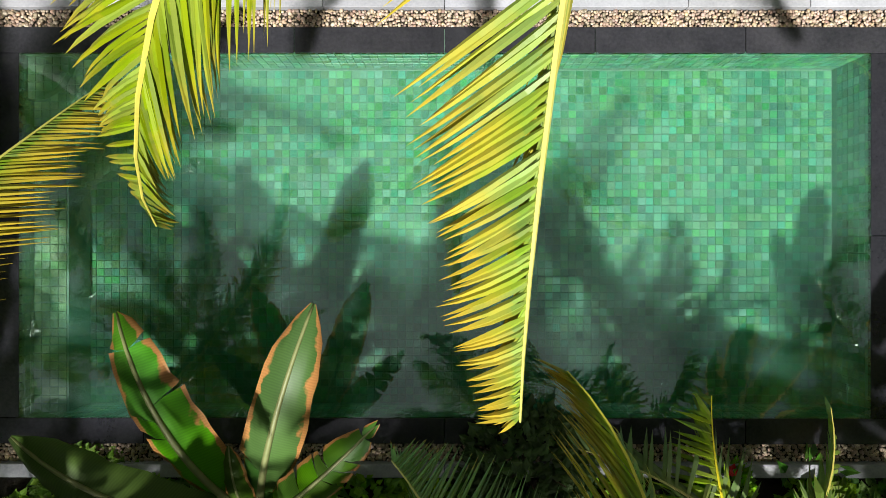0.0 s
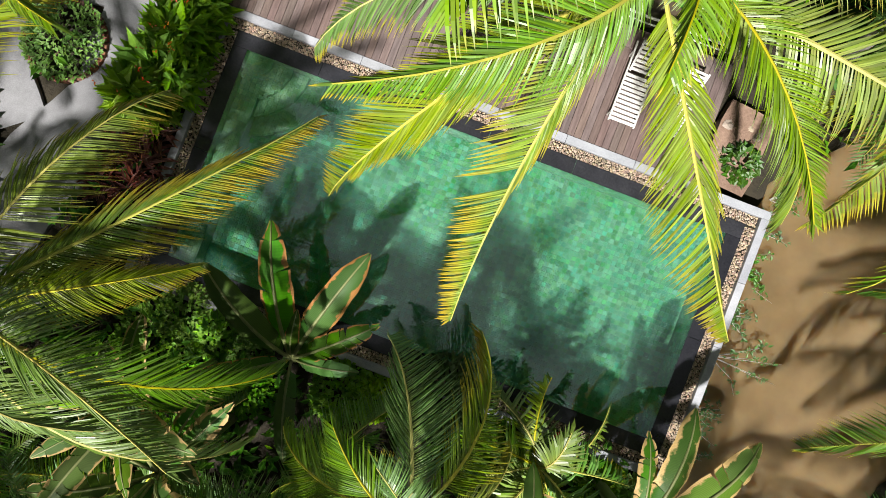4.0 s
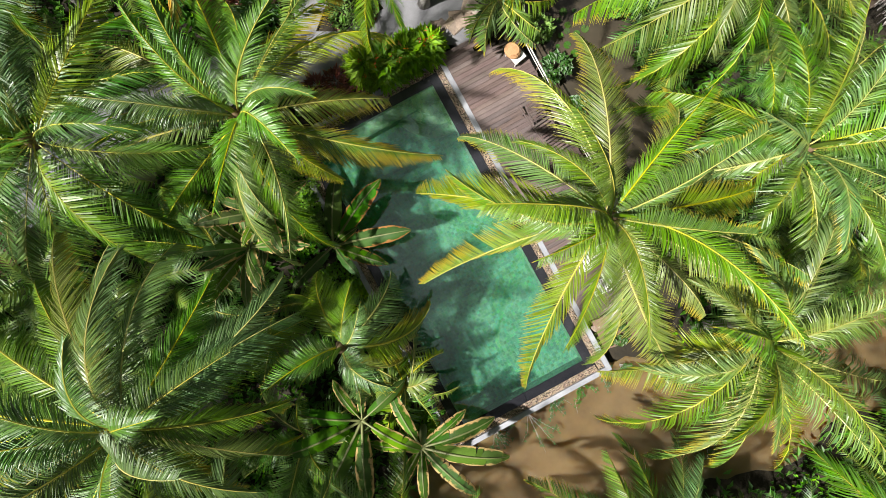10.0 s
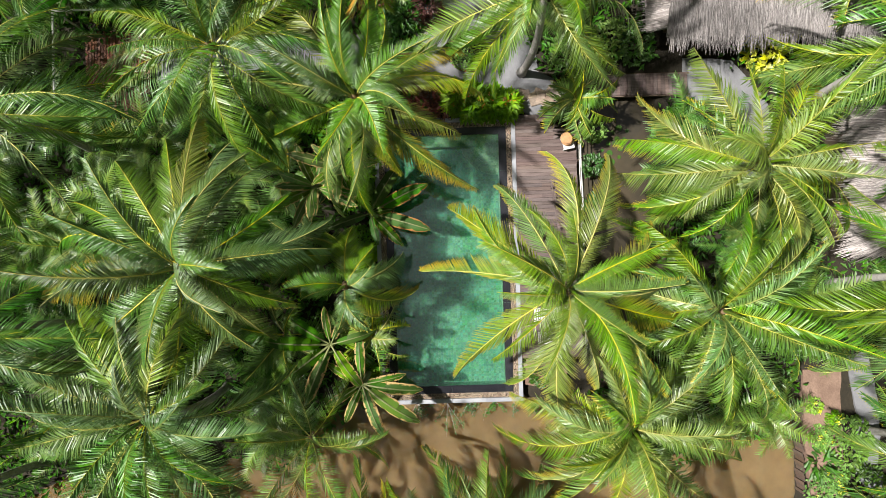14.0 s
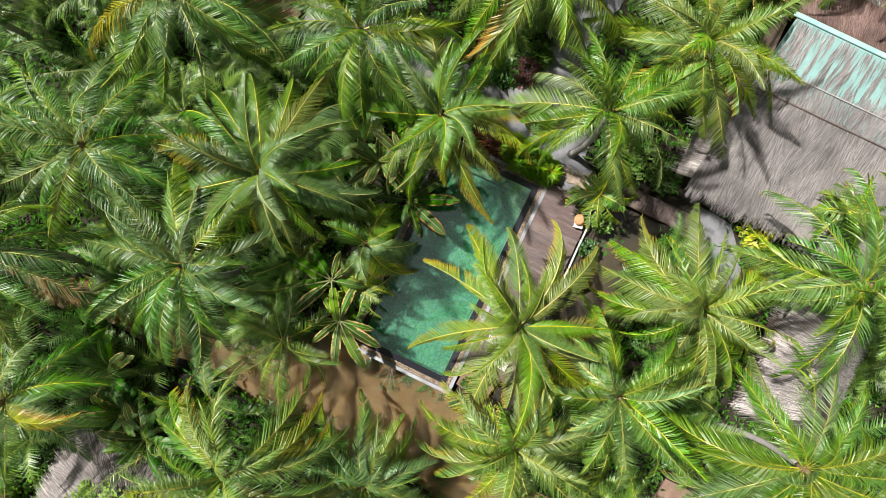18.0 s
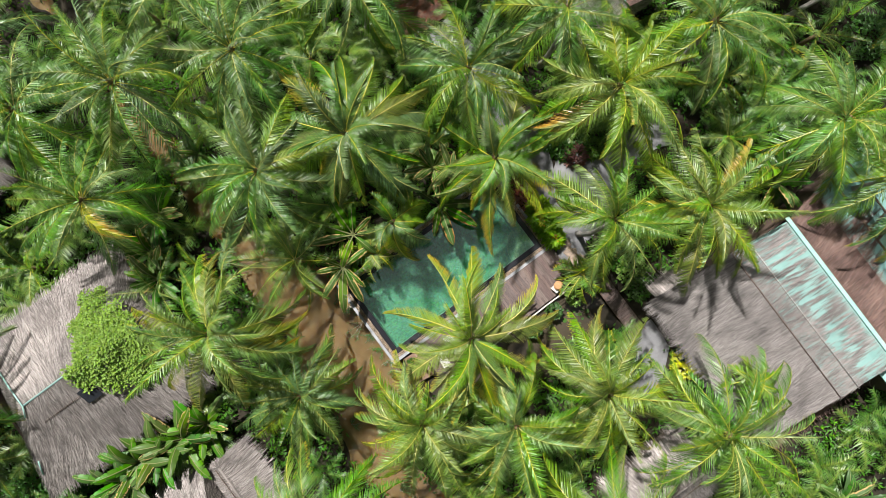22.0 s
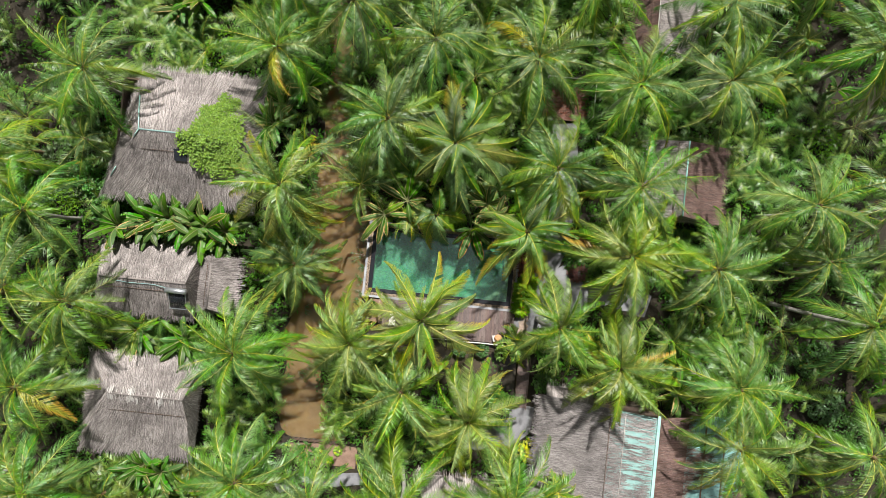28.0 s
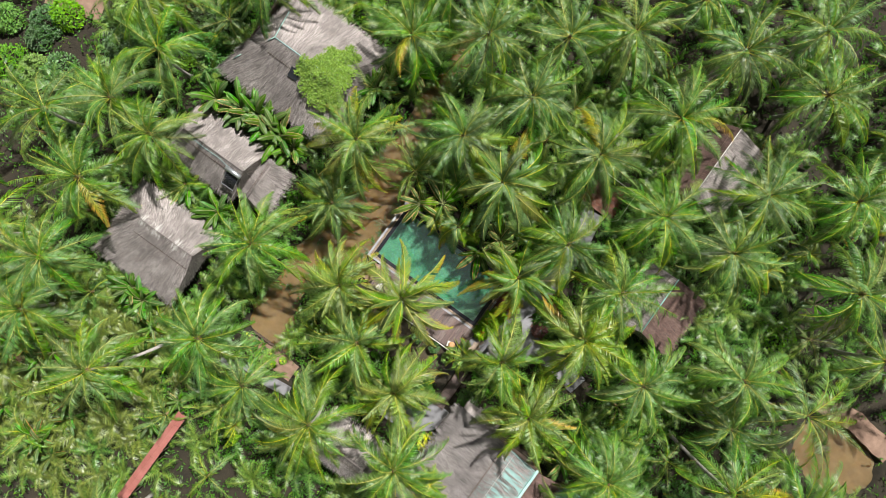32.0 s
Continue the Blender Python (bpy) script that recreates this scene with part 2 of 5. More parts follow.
GOLD = leaf("coconut_leaflet_golden", (0.20, 0.22, 0.020), (0.36, 0.33, 0.035), (0.52, 0.30, 0.04), gloss=0.38, tip_from=0.45)
RIPE = leaf("coconut_leaflet_ripening", (0.105, 0.18, 0.012), (0.22, 0.295, 0.022), (0.52, 0.38, 0.03), gloss=0.42, tip_from=0.52, pale=(0.46, 0.41, 0.05))
BANANA = leaf("banana_leaf", (0.040, 0.145, 0.013), (0.100, 0.25, 0.024), (0.34, 0.17, 0.05), gloss=0.42, tip_from=0.98, veins=16.0, shine=0.28)
BANANA_DRY = leaf("banana_leaf_scorched", (0.038, 0.125, 0.012), (0.100, 0.215, 0.022), (0.40, 0.19, 0.06), gloss=0.45, tip_from=0.80, veins=16.0, shine=0.28, ragged=0.75)
BANANA_TATTER = leaf("banana_leaf_tattered", (0.045, 0.135, 0.012), (0.115, 0.225, 0.022), (0.52, 0.36, 0.15), gloss=0.5, tip_from=0.74, veins=16.0, shine=0.25, ragged=0.9)
SHRUB = leaf("shrub_leaf", (0.028, 0.088, 0.011), (0.078, 0.185, 0.020), (0.16, 0.28, 0.03), gloss=0.5, tip_from=1.1)
BRIGHT = leaf("bright_vine_leaf", (0.085, 0.215, 0.014), (0.20, 0.385, 0.028), (0.25, 0.42, 0.05), gloss=0.55, tip_from=1.1, shine=0.22)
CROTON = leaf("yellow_croton_leaf", (0.46, 0.50, 0.03), (0.66, 0.66, 0.06), (0.7, 0.6, 0.05), gloss=0.4, tip_from=1.2)
MAROON = leaf("maroon_cordyline_leaf", (0.07, 0.022, 0.025), (0.16, 0.05, 0.04), (0.40, 0.14, 0.05), gloss=0.4, tip_from=0.85)
FLOWER = leaf("orange_bract", (0.60, 0.09, 0.02), (0.75, 0.16, 0.03), (0.8, 0.3, 0.03), gloss=0.4)

# ---- mesh helpers ----


def mesh_of(name, verts, faces, mats, slots=None, rim=None, smooth=False):
    me = bpy.data.meshes.new(name)
    me.from_pydata([tuple(v) for v in verts], [], faces)
    for m in mats if isinstance(mats, (list, tuple)) else [mats]:
        me.materials.append(m)
    if slots is not None:
        me.polygons.foreach_set("material_index", slots)
    if rim is not None:
        me.attributes.new("rim", "FLOAT", "POINT").data.foreach_set("value", np.asarray(rim, dtype=np.float32))
    if smooth:
        me.polygons.foreach_set("use_smooth", [True] * len(me.polygons))
    me.update()
    return me


def part(name, me, parent=None, label="", kind="", m=None):
    ob = new(name, me)
    if parent is not None:
        ob.parent = parent
    if m is not None:
        ob.matrix_basis = m
    return tagged(ob, label=label, kind=kind)


def thing(name, label, category, m=None, group="", kind=""):
    ob = new(name)
    ob.empty_display_size = 0.2
    if m is not None:
        ob.matrix_basis = m
    return tagged(ob, label, category, group, kind)


BOX_F = [(0, 3, 2, 1), (4, 5, 6, 7), (0, 1, 5, 4), (1, 2, 6, 5), (2, 3, 7, 6), (3, 0, 4, 7)]


def box_data(lo, hi):
    (a, b, c), (d, e, f) = lo, hi
    return [(a, b, c), (d, b, c), (d, e, c), (a, e, c), (a, b, f), (d, b, f), (d, e, f), (a, e, f)]


def box_mesh(name, lo, hi, mat, bevel=0.0):
    if not bevel:
        return mesh_of(name, box_data(lo, hi), BOX_F, mat)
    bm = bmesh.new()
    vs = [bm.verts.new(v) for v in box_data(lo, hi)]
    for f in BOX_F:
        bm.faces.new([vs[k] for k in f])
    bmesh.ops.bevel(bm, geom=bm.edges[:], offset=bevel, segments=1, affect="EDGES")
    me = bpy.data.meshes.new(name)
    bm.to_mesh(me)
    bm.free()
    me.materials.append(mat)
    return me


def tube(points, radii, sides=6):
    """Rings along a line of points."""
    pts = [Vector(p) for p in points]
    verts, faces = [], []
    for k, p in enumerate(pts):
        d = (pts[min(k + 1, len(pts) - 1)] - pts[max(k - 1, 0)]).normalized()
        a = d.cross(Vector((0, 0, 1)) if abs(d.z) < 0.9 else Vector((1, 0, 0))).normalized()
        b = d.cross(a)
        for s in range(sides):
            w = 2 * math.pi * s / sides
            verts.append(p + radii[k] * (math.cos(w) * a + math.sin(w) * b))
    for k in range(len(pts) - 1):
        for s in range(sides):
            t = (s + 1) % sides
            faces.append((k * sides + s, k * sides + t, (k + 1) * sides + t, (k + 1) * sides + s))
    faces += [tuple(range(sides))[::-1], tuple(range(len(verts) - sides, len(verts)))]
    return verts, faces


def tube_mesh(name, points, radii, mat, sides=6):
    v, f = tube(points, radii, sides)
    return mesh_of(name, v, f, mat, smooth=True)


# ---- plan ----
LX, LY, COPE, GUT, KRB = 5.0, 2.145, 0.30, 0.22, 0.16
OUT = COPE + GUT + KRB
WATER_Z, RIVER_Z, LAND = 0.0, -0.55, -0.10
HOUSES = [(-22.3, 7.8, -7.6, 21.0), (13.4, -12.0, 24.2, -2.2), (14.0, 0.4, 24.4, 5.7), (15.6, 8.2, 24.6, 15.6), (-19.4, -10.8, -13.6, -4.6), (-16.4, -23.4, -11.4, -15.6),
          (15.6, -23.4, 22.8, -17.8), (-5.6, 14.3, 0.6, 18.8), (-9.8, -14.6, -6.0, -11.4)]


def west_bank(y):
    return float(np.interp(y, (-40, -18, -15, -12, -7, -3.2, 3.2, 6, 10, 12.5, 13.8), (9.3, 9.3, 8.5, 8.3, 7.9, 5.5, 5.5, 7.6, 8.2, 6.6, 5.6))) + 0.25 * math.sin(1.7 * y) * (abs(y) > 3.2)


def east_bank(y):
    return float(np.interp(y, (-40, -18, -14, -9, -1, 2, 8, 10.5, 13.8), (10.0, 10.0, 9.8, 9.8, 10.2, 10.4, 11.0, 11.4, 10.2))) + 0.3 * math.sin(1.1 * y + 1)


def in_water(x, y):
    if y < 13.9 and y > -40 and west_bank(y) < x < east_bank(y):
        return True
    if ((x + 2.2) / 5.0) ** 4 + ((y - 7.0) / 1.75) ** 4 < 1:
        return True
    return (x + 37) ** 2 / 14 + (y + 6.5) ** 2 / 7 < 1


PATHS = [((-6.4, 4.2), (-7.1, 2.2), (-7.0, 0.2), (-7.9, -1.4), (-8.6, -3.4)), ((-7.4, 3.0), (-9.6, 2.4), (-10.2, 0.6), (-8.9, -1.0)), ((-10.0, 1.4), (-12.5, 0.7), (-15.5, 1.4)),
         ((-7.0, 9.6), (-6.9, 11.2), (-5.6, 12.2), (-3.0, 12.4)), ((-8.3, -3.2), (-8.6, -7.5), (-8.0, -11.5)), ((4.2, 16.2), (6.6, 16.6), (8.8, 16.4), (10.4, 17.6))]


BANKS = [((4.8, 14.75), (7.0, 14.7), (9.8, 14.9)), ((4.55, 2.95), (4.6, 3.7), (4.7, 4.6)), ((36.6, -1.6), (39.0, -1.0), (41.5, -0.2)), ((-32.8, -9.6), (-36.5, -10.0), (-40.5, -9.4))]


def path_distance(x, y):
    best = 99.0
    for line in PATHS + BANKS:
        for (a, b), (c, d) in zip(line, line[1:]):
            t = max(0.0, min(1.0, ((x - a) * (c - a) + (y - b) * (d - b)) / ((c - a) ** 2 + (d - b) ** 2)))
            best = min(best, math.hypot(x - a - t * (c - a), y - b - t * (d - b)))
    return best


def free_land(x, y, margin=0.0):
    if abs(x) < LX + OUT + margin and abs(y) < LY + OUT + margin:
        return False
    if -6.3 - margin < x < 5.2 + margin and 2.7 < y < 5.5 + margin:
        return False
    if -7.6 - margin < x < -6.1 + margin and 5.4 < y < 9.8:
        return False
    if in_water(x, y) or path_distance(x, y) < 0.85 + margin:
        return False
    return not any(a - margin + 0.7 < x < c + margin - 0.7 and b - margin + 0.7 < y < d + margin - 0.7 for a, b, c, d in HOUSES)


# ---- ground and waters ----
def build_ground():
    fine = np.arange(-44.0, 44.01, 0.5)
    axis = np.concatenate([[-900, -300, -120, -60], fine, [60, 120, 300, 900]])
    n = len(axis)
    wet = np.zeros((n, n))
    for i, x in enumerate(axis):
        for j, y in enumerate(axis):
            if abs(x) < 45 and abs(y) < 45:
                wet[i, j] = in_water(x, y)
    soft = wet.copy()
    soft[1:-1, 1:-1] = (wet[1:-1, 1:-1] * 2 + wet[:-2, 1:-1] + wet[2:, 1:-1] + wet[1:-1, :-2] + wet[1:-1, 2:]) / 6
    verts, faces = [], []
    for i, x in enumerate(axis):
        for j, y in enumerate(axis):
            z = LAND + 0.10 * (noise.noise((x * 0.5, y * 0.5, 0)) - 0.2) - 1.15 * soft[i, j]
            if abs(x) < LX + OUT and abs(y) < LY + OUT:
                z = -1.3
            if -6.0 < x < 5.2 and 2.6 < y < 5.6:
                z = min(z, -0.35)
            verts.append((x, y, z))
    for i in range(n - 1):
        for j in range(n - 1):
            faces.append((i * n + j, (i + 1) * n + j, (i + 1) * n + j + 1, i * n + j + 1))
    ob = new("ground", mesh_of("ground", verts, faces, SOIL, smooth=True))
    tagged(ob, "dark damp soil with leaf litter under the palms", "ground", kind="structure")

    def sheet(name, label, inside, x0, x1, y0, y1, mat=RIVER):
        vs, fs, step = {}, [], 0.5
        for i in range(int((x1 - x0) / step)):
            for j in range(int((y1 - y0) / step)):
                x, y = x0 + i * step, y0 + j * step
                if any(inside(x + step * a, y + step * b) for a in (-1, 0.5, 2) for b in (-1, 0.5, 2)):
                    fs.append(tuple(vs.setdefault((p, q), len(vs)) for p, q in ((i, j), (i + 1, j), (i + 1, j + 1), (i, j + 1))))
        me = mesh_of(name, [(x0 + p * step, y0 + q * step, RIVER_Z) for p, q in vs], fs, mat)
        tagged(new(name, me), label, "water", kind="structure")

    def outside_pool(x, y):
        return in_water(x, y) and not (abs(x) < LX + 0.3 and abs(y) < LY + 0.3)

    sheet("water_canal", "muddy brown still canal water beside the pool", outside_pool, 5.0, 13.5, -40.5, 15.5)
    sheet("water_pond", "shallow murky pond water behind the deck", outside_pool, -8.0, 4.0, 4.5, 10.0, POND)
    sheet("water_far_pond", "muddy brown pond among palms", outside_pool, -42.0, -32.0, -10.0, -3.0)


build_ground()


def ribbon(name, label, line, width, z, mat, parent=None):
    """A worn path slab along a line, with an uneven rim."""
    pts = []
    for (a, b), (c, d) in zip(line, line[1:]):
        k = max(2, int(math.hypot(c - a, d - b) / 0.4))
        pts += [(a + (c - a) * i / k, b + (d - b) * i / k) for i in range(k)]
    pts.append(line[-1])
    verts, faces = [], []
    for i, (x, y) in enumerate(pts):
        p, q = pts[max(i - 1, 0)], pts[min(i + 1, len(pts) - 1)]
        d = math.hypot(q[0] - p[0], q[1] - p[1])
        nx, ny = -(q[1] - p[1]) / d, (q[0] - p[0]) / d
        for s, zz in ((-1, -0.25), (-1, 0), (0, 0.015), (1, 0), (1, -0.25)):
            w = s * (width / 2 + 0.12 * noise.noise((x * 1.3, y * 1.3, s)))
            verts.append((x + nx * w, y + ny * w, z + zz))
    for i in range(len(pts) - 1):
        for s in range(4):
            faces.append((i * 5 + s, i * 5 + s + 1, (i + 1) * 5 + s + 1, (i + 1) * 5 + s))
    return tagged(new(name, mesh_of(name, verts, faces, mat)), label, "path", kind="structure")


for k, line in enumerate(PATHS):
    ribbon("pavement", "grey gravel garden path with leaf shadows", line, 1.75 if k < 5 else 0.9, -0.03 - 0.004 * k, GRAVEL)

CLAY = surface("pinkish_clay_soil", (0.13, 0.078, 0.055), (0.30, 0.20, 0.145), 1.1, rough=0.95, fine=16, bump=0.7, depth=0.03)
STRAW = surface("bleached_straw", (0.34, 0.32, 0.30), (0.60, 0.58, 0.55), 3.0, rough=0.9, fine=40, bump=0.3, island=0.2)
for k, line in enumerate(BANKS):
    ribbon("bank", "bare pinkish clay bank with twigs", line, (1.5, 1.0, 3.6, 1.8)[k], -0.02, CLAY)
planks = thing("plank_edging", "row of upright timber planks holding the canal bank", "edging", kind="structure")
for k in range(30):
    part("plank", box_mesh("plank", (-0.06, -0.02, -1.0), (0.06, 0.02, 0.05), TIMBER, 0.004) if k == 0 else bpy.data.meshes["plank"], planks, m=pose(6.0 + k * 0.126, 13.86 + 0.03 * math.sin(k * 2.1), 0.012 * math.sin(k * 1.7), 0, 0, 4 * math.sin(k)))

# ---- pool ----
pool = thing("pool", "rectangular green-tiled swimming pool brim-full of clear water", "pool", kind="structure")
DEPTH, BENCH_X, BENCH_Z = 0.70, -4.57, -0.25
STEPS = ((1.55, -0.50), (1.2, -0.38), (0.88, -0.26), (0.5, -0.14))


def floor_z(x, y):
    r = math.hypot(x + LX, y - LY)
    z = -DEPTH
    for radius, height in STEPS:
        if r < radius:
            z = height
    if x < BENCH_X:
        z = max(z, BENCH_Z)
    return z


def build_shell():
    d, o = DEPTH + 0.012, 0.012
    w = COPE
    for name, lo, hi in (("pool_floor", (-LX - w, -LY - w, -d - 0.2), (LX + w, LY + w, -d)), ("pool_wall", (-LX - w, LY + o, -d), (LX + w, LY + w, -0.05)),
                         ("pool_wall", (-LX - w, -LY - w, -d), (LX + w, -LY - o, -0.05)), ("pool_wall", (LX + o, -LY - o, -d), (LX + w, LY + o, -0.05)),
                         ("pool_wall", (-LX - w, -LY - o, -d), (-LX - o, LY + o, -0.05))):
        part(name, box_mesh(name, lo, hi, GROUT), pool)
    part("bench", box_mesh("bench", (-LX - 0.012, -LY - 0.012, -d), (BENCH_X - 0.008, LY + 0.012, BENCH_Z - 0.012), GROUT), pool, "pale tiled underwater bench")
    for radius, height in STEPS:
        ring = [(-LX, LY)] + [(-LX + radius * math.cos(a), LY + radius * math.sin(a)) for a in np.linspace(-math.pi / 2, 0, 25)]
        n = len(ring)
        vs = [(x, y, -d) for x, y in ring] + [(x, y, height - 0.012) for x, y in ring]
        fs = [tuple(range(n, 2 * n))] + [(i, (i + 1) % n, n + (i + 1) % n, n + i) for i in range(n)]
        part("corner_step", mesh_of("corner_step", vs, fs, PALE_TILE), pool, "curved tiled corner step under water")


build_shell()
T = 0.10
TV = [(-0.047, -0.047, -0.008), (0.047, -0.047, -0.008), (0.047, 0.047, -0.008), (-0.047, 0.047, -0.008), (-0.044, -0.044, 0), (0.044, -0.044, 0), (0.044, 0.044, 0), (-0.044, 0.044, 0)]
TF = [(4, 5, 6, 7), (0, 1, 5, 4), (1, 2, 6, 5), (2, 3, 7, 6), (3, 0, 4, 7)]


def build_tiles():
    rnd = random.Random(5)
    groups = {"green": ([], []), "pale": ([], [])}
    single = mesh_of("tile", TV, TF, TILE_PART)

    def put(m, pale):
        vs, fs = groups["pale" if pale else "green"]
        k = len(vs)
        vs += [tuple(m @ Vector(v)) for v in TV]
        fs += [tuple(k + i for i in f) for f in TF]

    nx, ny = int(2 * LX / T), int(2 * LY / T)
    sy = 2 * LY / ny
    for i in range(nx):
        for j in range(ny):
            x, y = -LX + (i + 0.5) * T, -LY + (j + 0.5) * sy
            z = floor_z(x, y)
            m = pose(x, y, z + rnd.uniform(-0.002, 0.002), rnd.uniform(-1, 1), rnd.uniform(-1, 1), 0)
            if 46 <= i < 66 and 14 <= j < 29:
                part("tile", single, pool, m=m)
            else:
                put(m, z > -0.6)
    rows = int(DEPTH / T)
    for j in range(rows):
        z = -0.05 - j * T
        for i in range(nx):
            x = -LX + (i + 0.5) * T
            put(pose(x, LY, z, 90, 0, 0), x < -3.6 and z > -0.5)
            put(pose(x, -LY, z, -90, 0, 0), x < BENCH_X)
        for i in range(ny):
            y = -LY + (i + 0.5) * sy
            put(pose(LX, y, z, 0, -90, 0), False)
            put(pose(-LX, y, z, 0, 90, 0), z > -0.36)
    for k, mat in (("green", TILE), ("pale", PALE_TILE)):
        part("tiles", mesh_of("tiles", *groups[k], mat), pool, "small square green stone tiles with pale joints", kind="stuff")


def rim_strips(inner, outer, gap, length, z0, z1, name, mat, parent, bevel, skip=()):
    """Slabs laid round the pool between two offsets from its edge."""
    def run(a, b, make):
        k = max(1, round((b - a) / length))
        for i in range(k):
            make(a + (b - a) * i / k + gap / 2, a + (b - a) * (i + 1) / k - gap / 2)
    ox, oy, ix, iy = LX + outer, LY + outer, LX + inner, LY + inner
    run(-ox, ox, lambda a, b: part(name, box_mesh(name, (a, iy, z0), (b, oy, z1), mat, bevel), parent))
    run(-ox, ox, lambda a, b: part(name, box_mesh(name, (a, -oy, z0), (b, -iy, z1), mat, bevel), parent))
    run(-iy, iy, lambda a, b: part(name, box_mesh(name, (ix, a, z0), (ox, b, z1), mat, bevel), parent))
    run(-iy, iy, lambda a, b: part(name, box_mesh(name, (-ox, a, z0), (-ix, b, z1), mat, bevel), parent))


coping = thing("pool_coping", "dark basalt slabs under a film of overflowing water", "coping", kind="structure")
rim_strips(0.0, COPE, 0.008, 1.77, -0.05, 0.004, "slab", BASALT, coping, 0.004)
kerb = thing("pool_kerb", "grey stone kerb round the pebble gutter", "kerb", kind="structure")
rim_strips(COPE + GUT, OUT, 0.006, 1.5, -1.3, 0.055, "kerb_stone", KERB, kerb, 0.006)
gutter = thing("pebble_gutter", "narrow overflow gutter filled with brown river pebbles", "gutter", kind="structure")
rim_strips(COPE, COPE + GUT, 0.0, 20.0, -0.3, -0.06, "gutter_bed", SOIL, gutter, 0.0)


def build_pebbles():
    rnd = random.Random(8)
    bm = bmesh.new()
    bmesh.ops.create_icosphere(bm, subdivisions=1, radius=1.0)
    base, faces = [v.co.copy() for v in bm.verts], [tuple(v.index for v in f.verts) for f in bm.faces]
    bm.free()
    shapes = []
    for k in range(5):
        vs = [Vector((v.x * 0.024, v.y * 0.019, v.z * 0.013)) * rnd.uniform(0.85, 1.15) for v in base]
        shapes.append(mesh_of("pebble", vs, faces, PEBBLE_PART, smooth=True))
    vs, fs = [], []
    ox, oy = LX + COPE, LY + COPE
    runs = [((-ox - GUT, oy), (ox + GUT, oy + GUT)), ((-ox - GUT, -oy - GUT), (ox + GUT, -oy)), ((ox, -oy), (ox + GUT, oy)), ((-ox - GUT, -oy), (-ox, oy))]
    made = 0
    for (a, b), (c, d) in runs:
        step = 0.036
        for i in range(int((c - a) / step)):
            for j in range(int((d - b) / step)):
                x, y = a + (i + rnd.uniform(0.1, 0.9)) * step, b + (j + rnd.uniform(0.1, 0.9)) * step
                x, y = min(max(x, a + 0.02), c - 0.02), min(max(y, b + 0.02), d - 0.02)
                s = rnd.choice((0.8, 0.95, 1.0, 1.15, 1.45))
                m = pose(x, y, -0.045 + rnd.uniform(0, 0.025), rnd.uniform(-25, 25), rnd.uniform(-25, 25), rnd.uniform(0, 360)) @ Matrix.Scale(s, 4)
                if y > oy and 0.4 < x < 2.6 and made < 300:
                    part("pebble", rnd.choice(shapes), gutter, m=m)
                    made += 1
                else:
                    k = len(vs)
                    vs += [tuple(m @ Vector((v.x * 0.024, v.y * 0.019, v.z * 0.013))) for v in base]
                    fs += [tuple(k + t for t in f) for f in faces]
    part("pebbles", mesh_of("pebbles", vs, fs, PEBBLE, smooth=True), gutter, "mixed tan, brown and cream river pebbles", kind="stuff")


def water_sheet():
    a, b = LX + 0.03, LY + 0.03
    ob = new("water", mesh_of("water", [(-a, -b, WATER_Z), (a, -b, WATER_Z), (a, b, WATER_Z), (-a, b, WATER_Z)], [(0, 1, 2, 3)], POOL_WATER))
    ob.visible_shadow = False
    tagged(ob, "clear rippled pool water mirroring palms and sky", "water", kind="structure")


water_sheet()

# ---- deck ----
deck = thing("deck", "weathered brown timber deck beside the pool", "deck", kind="structure")
DECK_Z, DECK_Y0, DECK_Y1 = 0.06, LY + OUT + 0.006, 5.25
part("deck_beam", box_mesh("deck_beam", (-5.7, DECK_Y0 + 0.2, -0.6), (4.0, DECK_Y0 + 0.3, DECK_Z - 0.03), TIMBER), deck)
part("deck_beam", box_mesh("deck_beam", (-5.7, DECK_Y1 - 0.3, -1.2), (4.0, DECK_Y1 - 0.2, DECK_Z - 0.03), TIMBER), deck)


def build_deck():
    rnd = random.Random(3)
    x, w = -5.72, 0.145
    while x < 3.9:
        y0 = DECK_Y0
        cut = rnd.choice((1.0, 1.5, 2.0, 9.0))
        ends = [DECK_Y0 + cut, DECK_Y1 + rnd.uniform(-0.02, 0.02)] if cut < 3 else [DECK_Y1]
        if x < -5.2:
            ends = [e for e in ends if e < 4.4] or [4.4]
        for e in ends:
            part("board", box_mesh("board", (x + 0.003, y0, DECK_Z - 0.028), (x + w - 0.003, e - 0.004, DECK_Z + rnd.uniform(-0.002, 0.002)), DECK, 0.003), deck)
            y0 = e
        x += w


rail = thing("rope_rail", "low white rope and pole rail along the deck edge", "railing")
for x in np.arange(-5.4, 4.0, 1.55):
    part("post", tube_mesh("post", [(x, 5.32, -0.9), (x, 5.32, 0.55)], [0.035, 0.03], TIMBER), rail)
line = [(x, 5.32 + 0.015 * math.sin(x * 2.1), 0.52 - 0.03 * math.sin((x + 5.4) / 1.6 * math.pi) ** 2) for x in np.arange(-5.6, 4.0, 0.2)]
part("rope", tube_mesh("rope", line, [0.028] * len(line), WHITE), rail, "thick white rope")
lower = [(x, y, z - 0.25) for x, y, z in line]
part("rope", tube_mesh("rope", lower, [0.018] * len(lower), WHITE), rail)


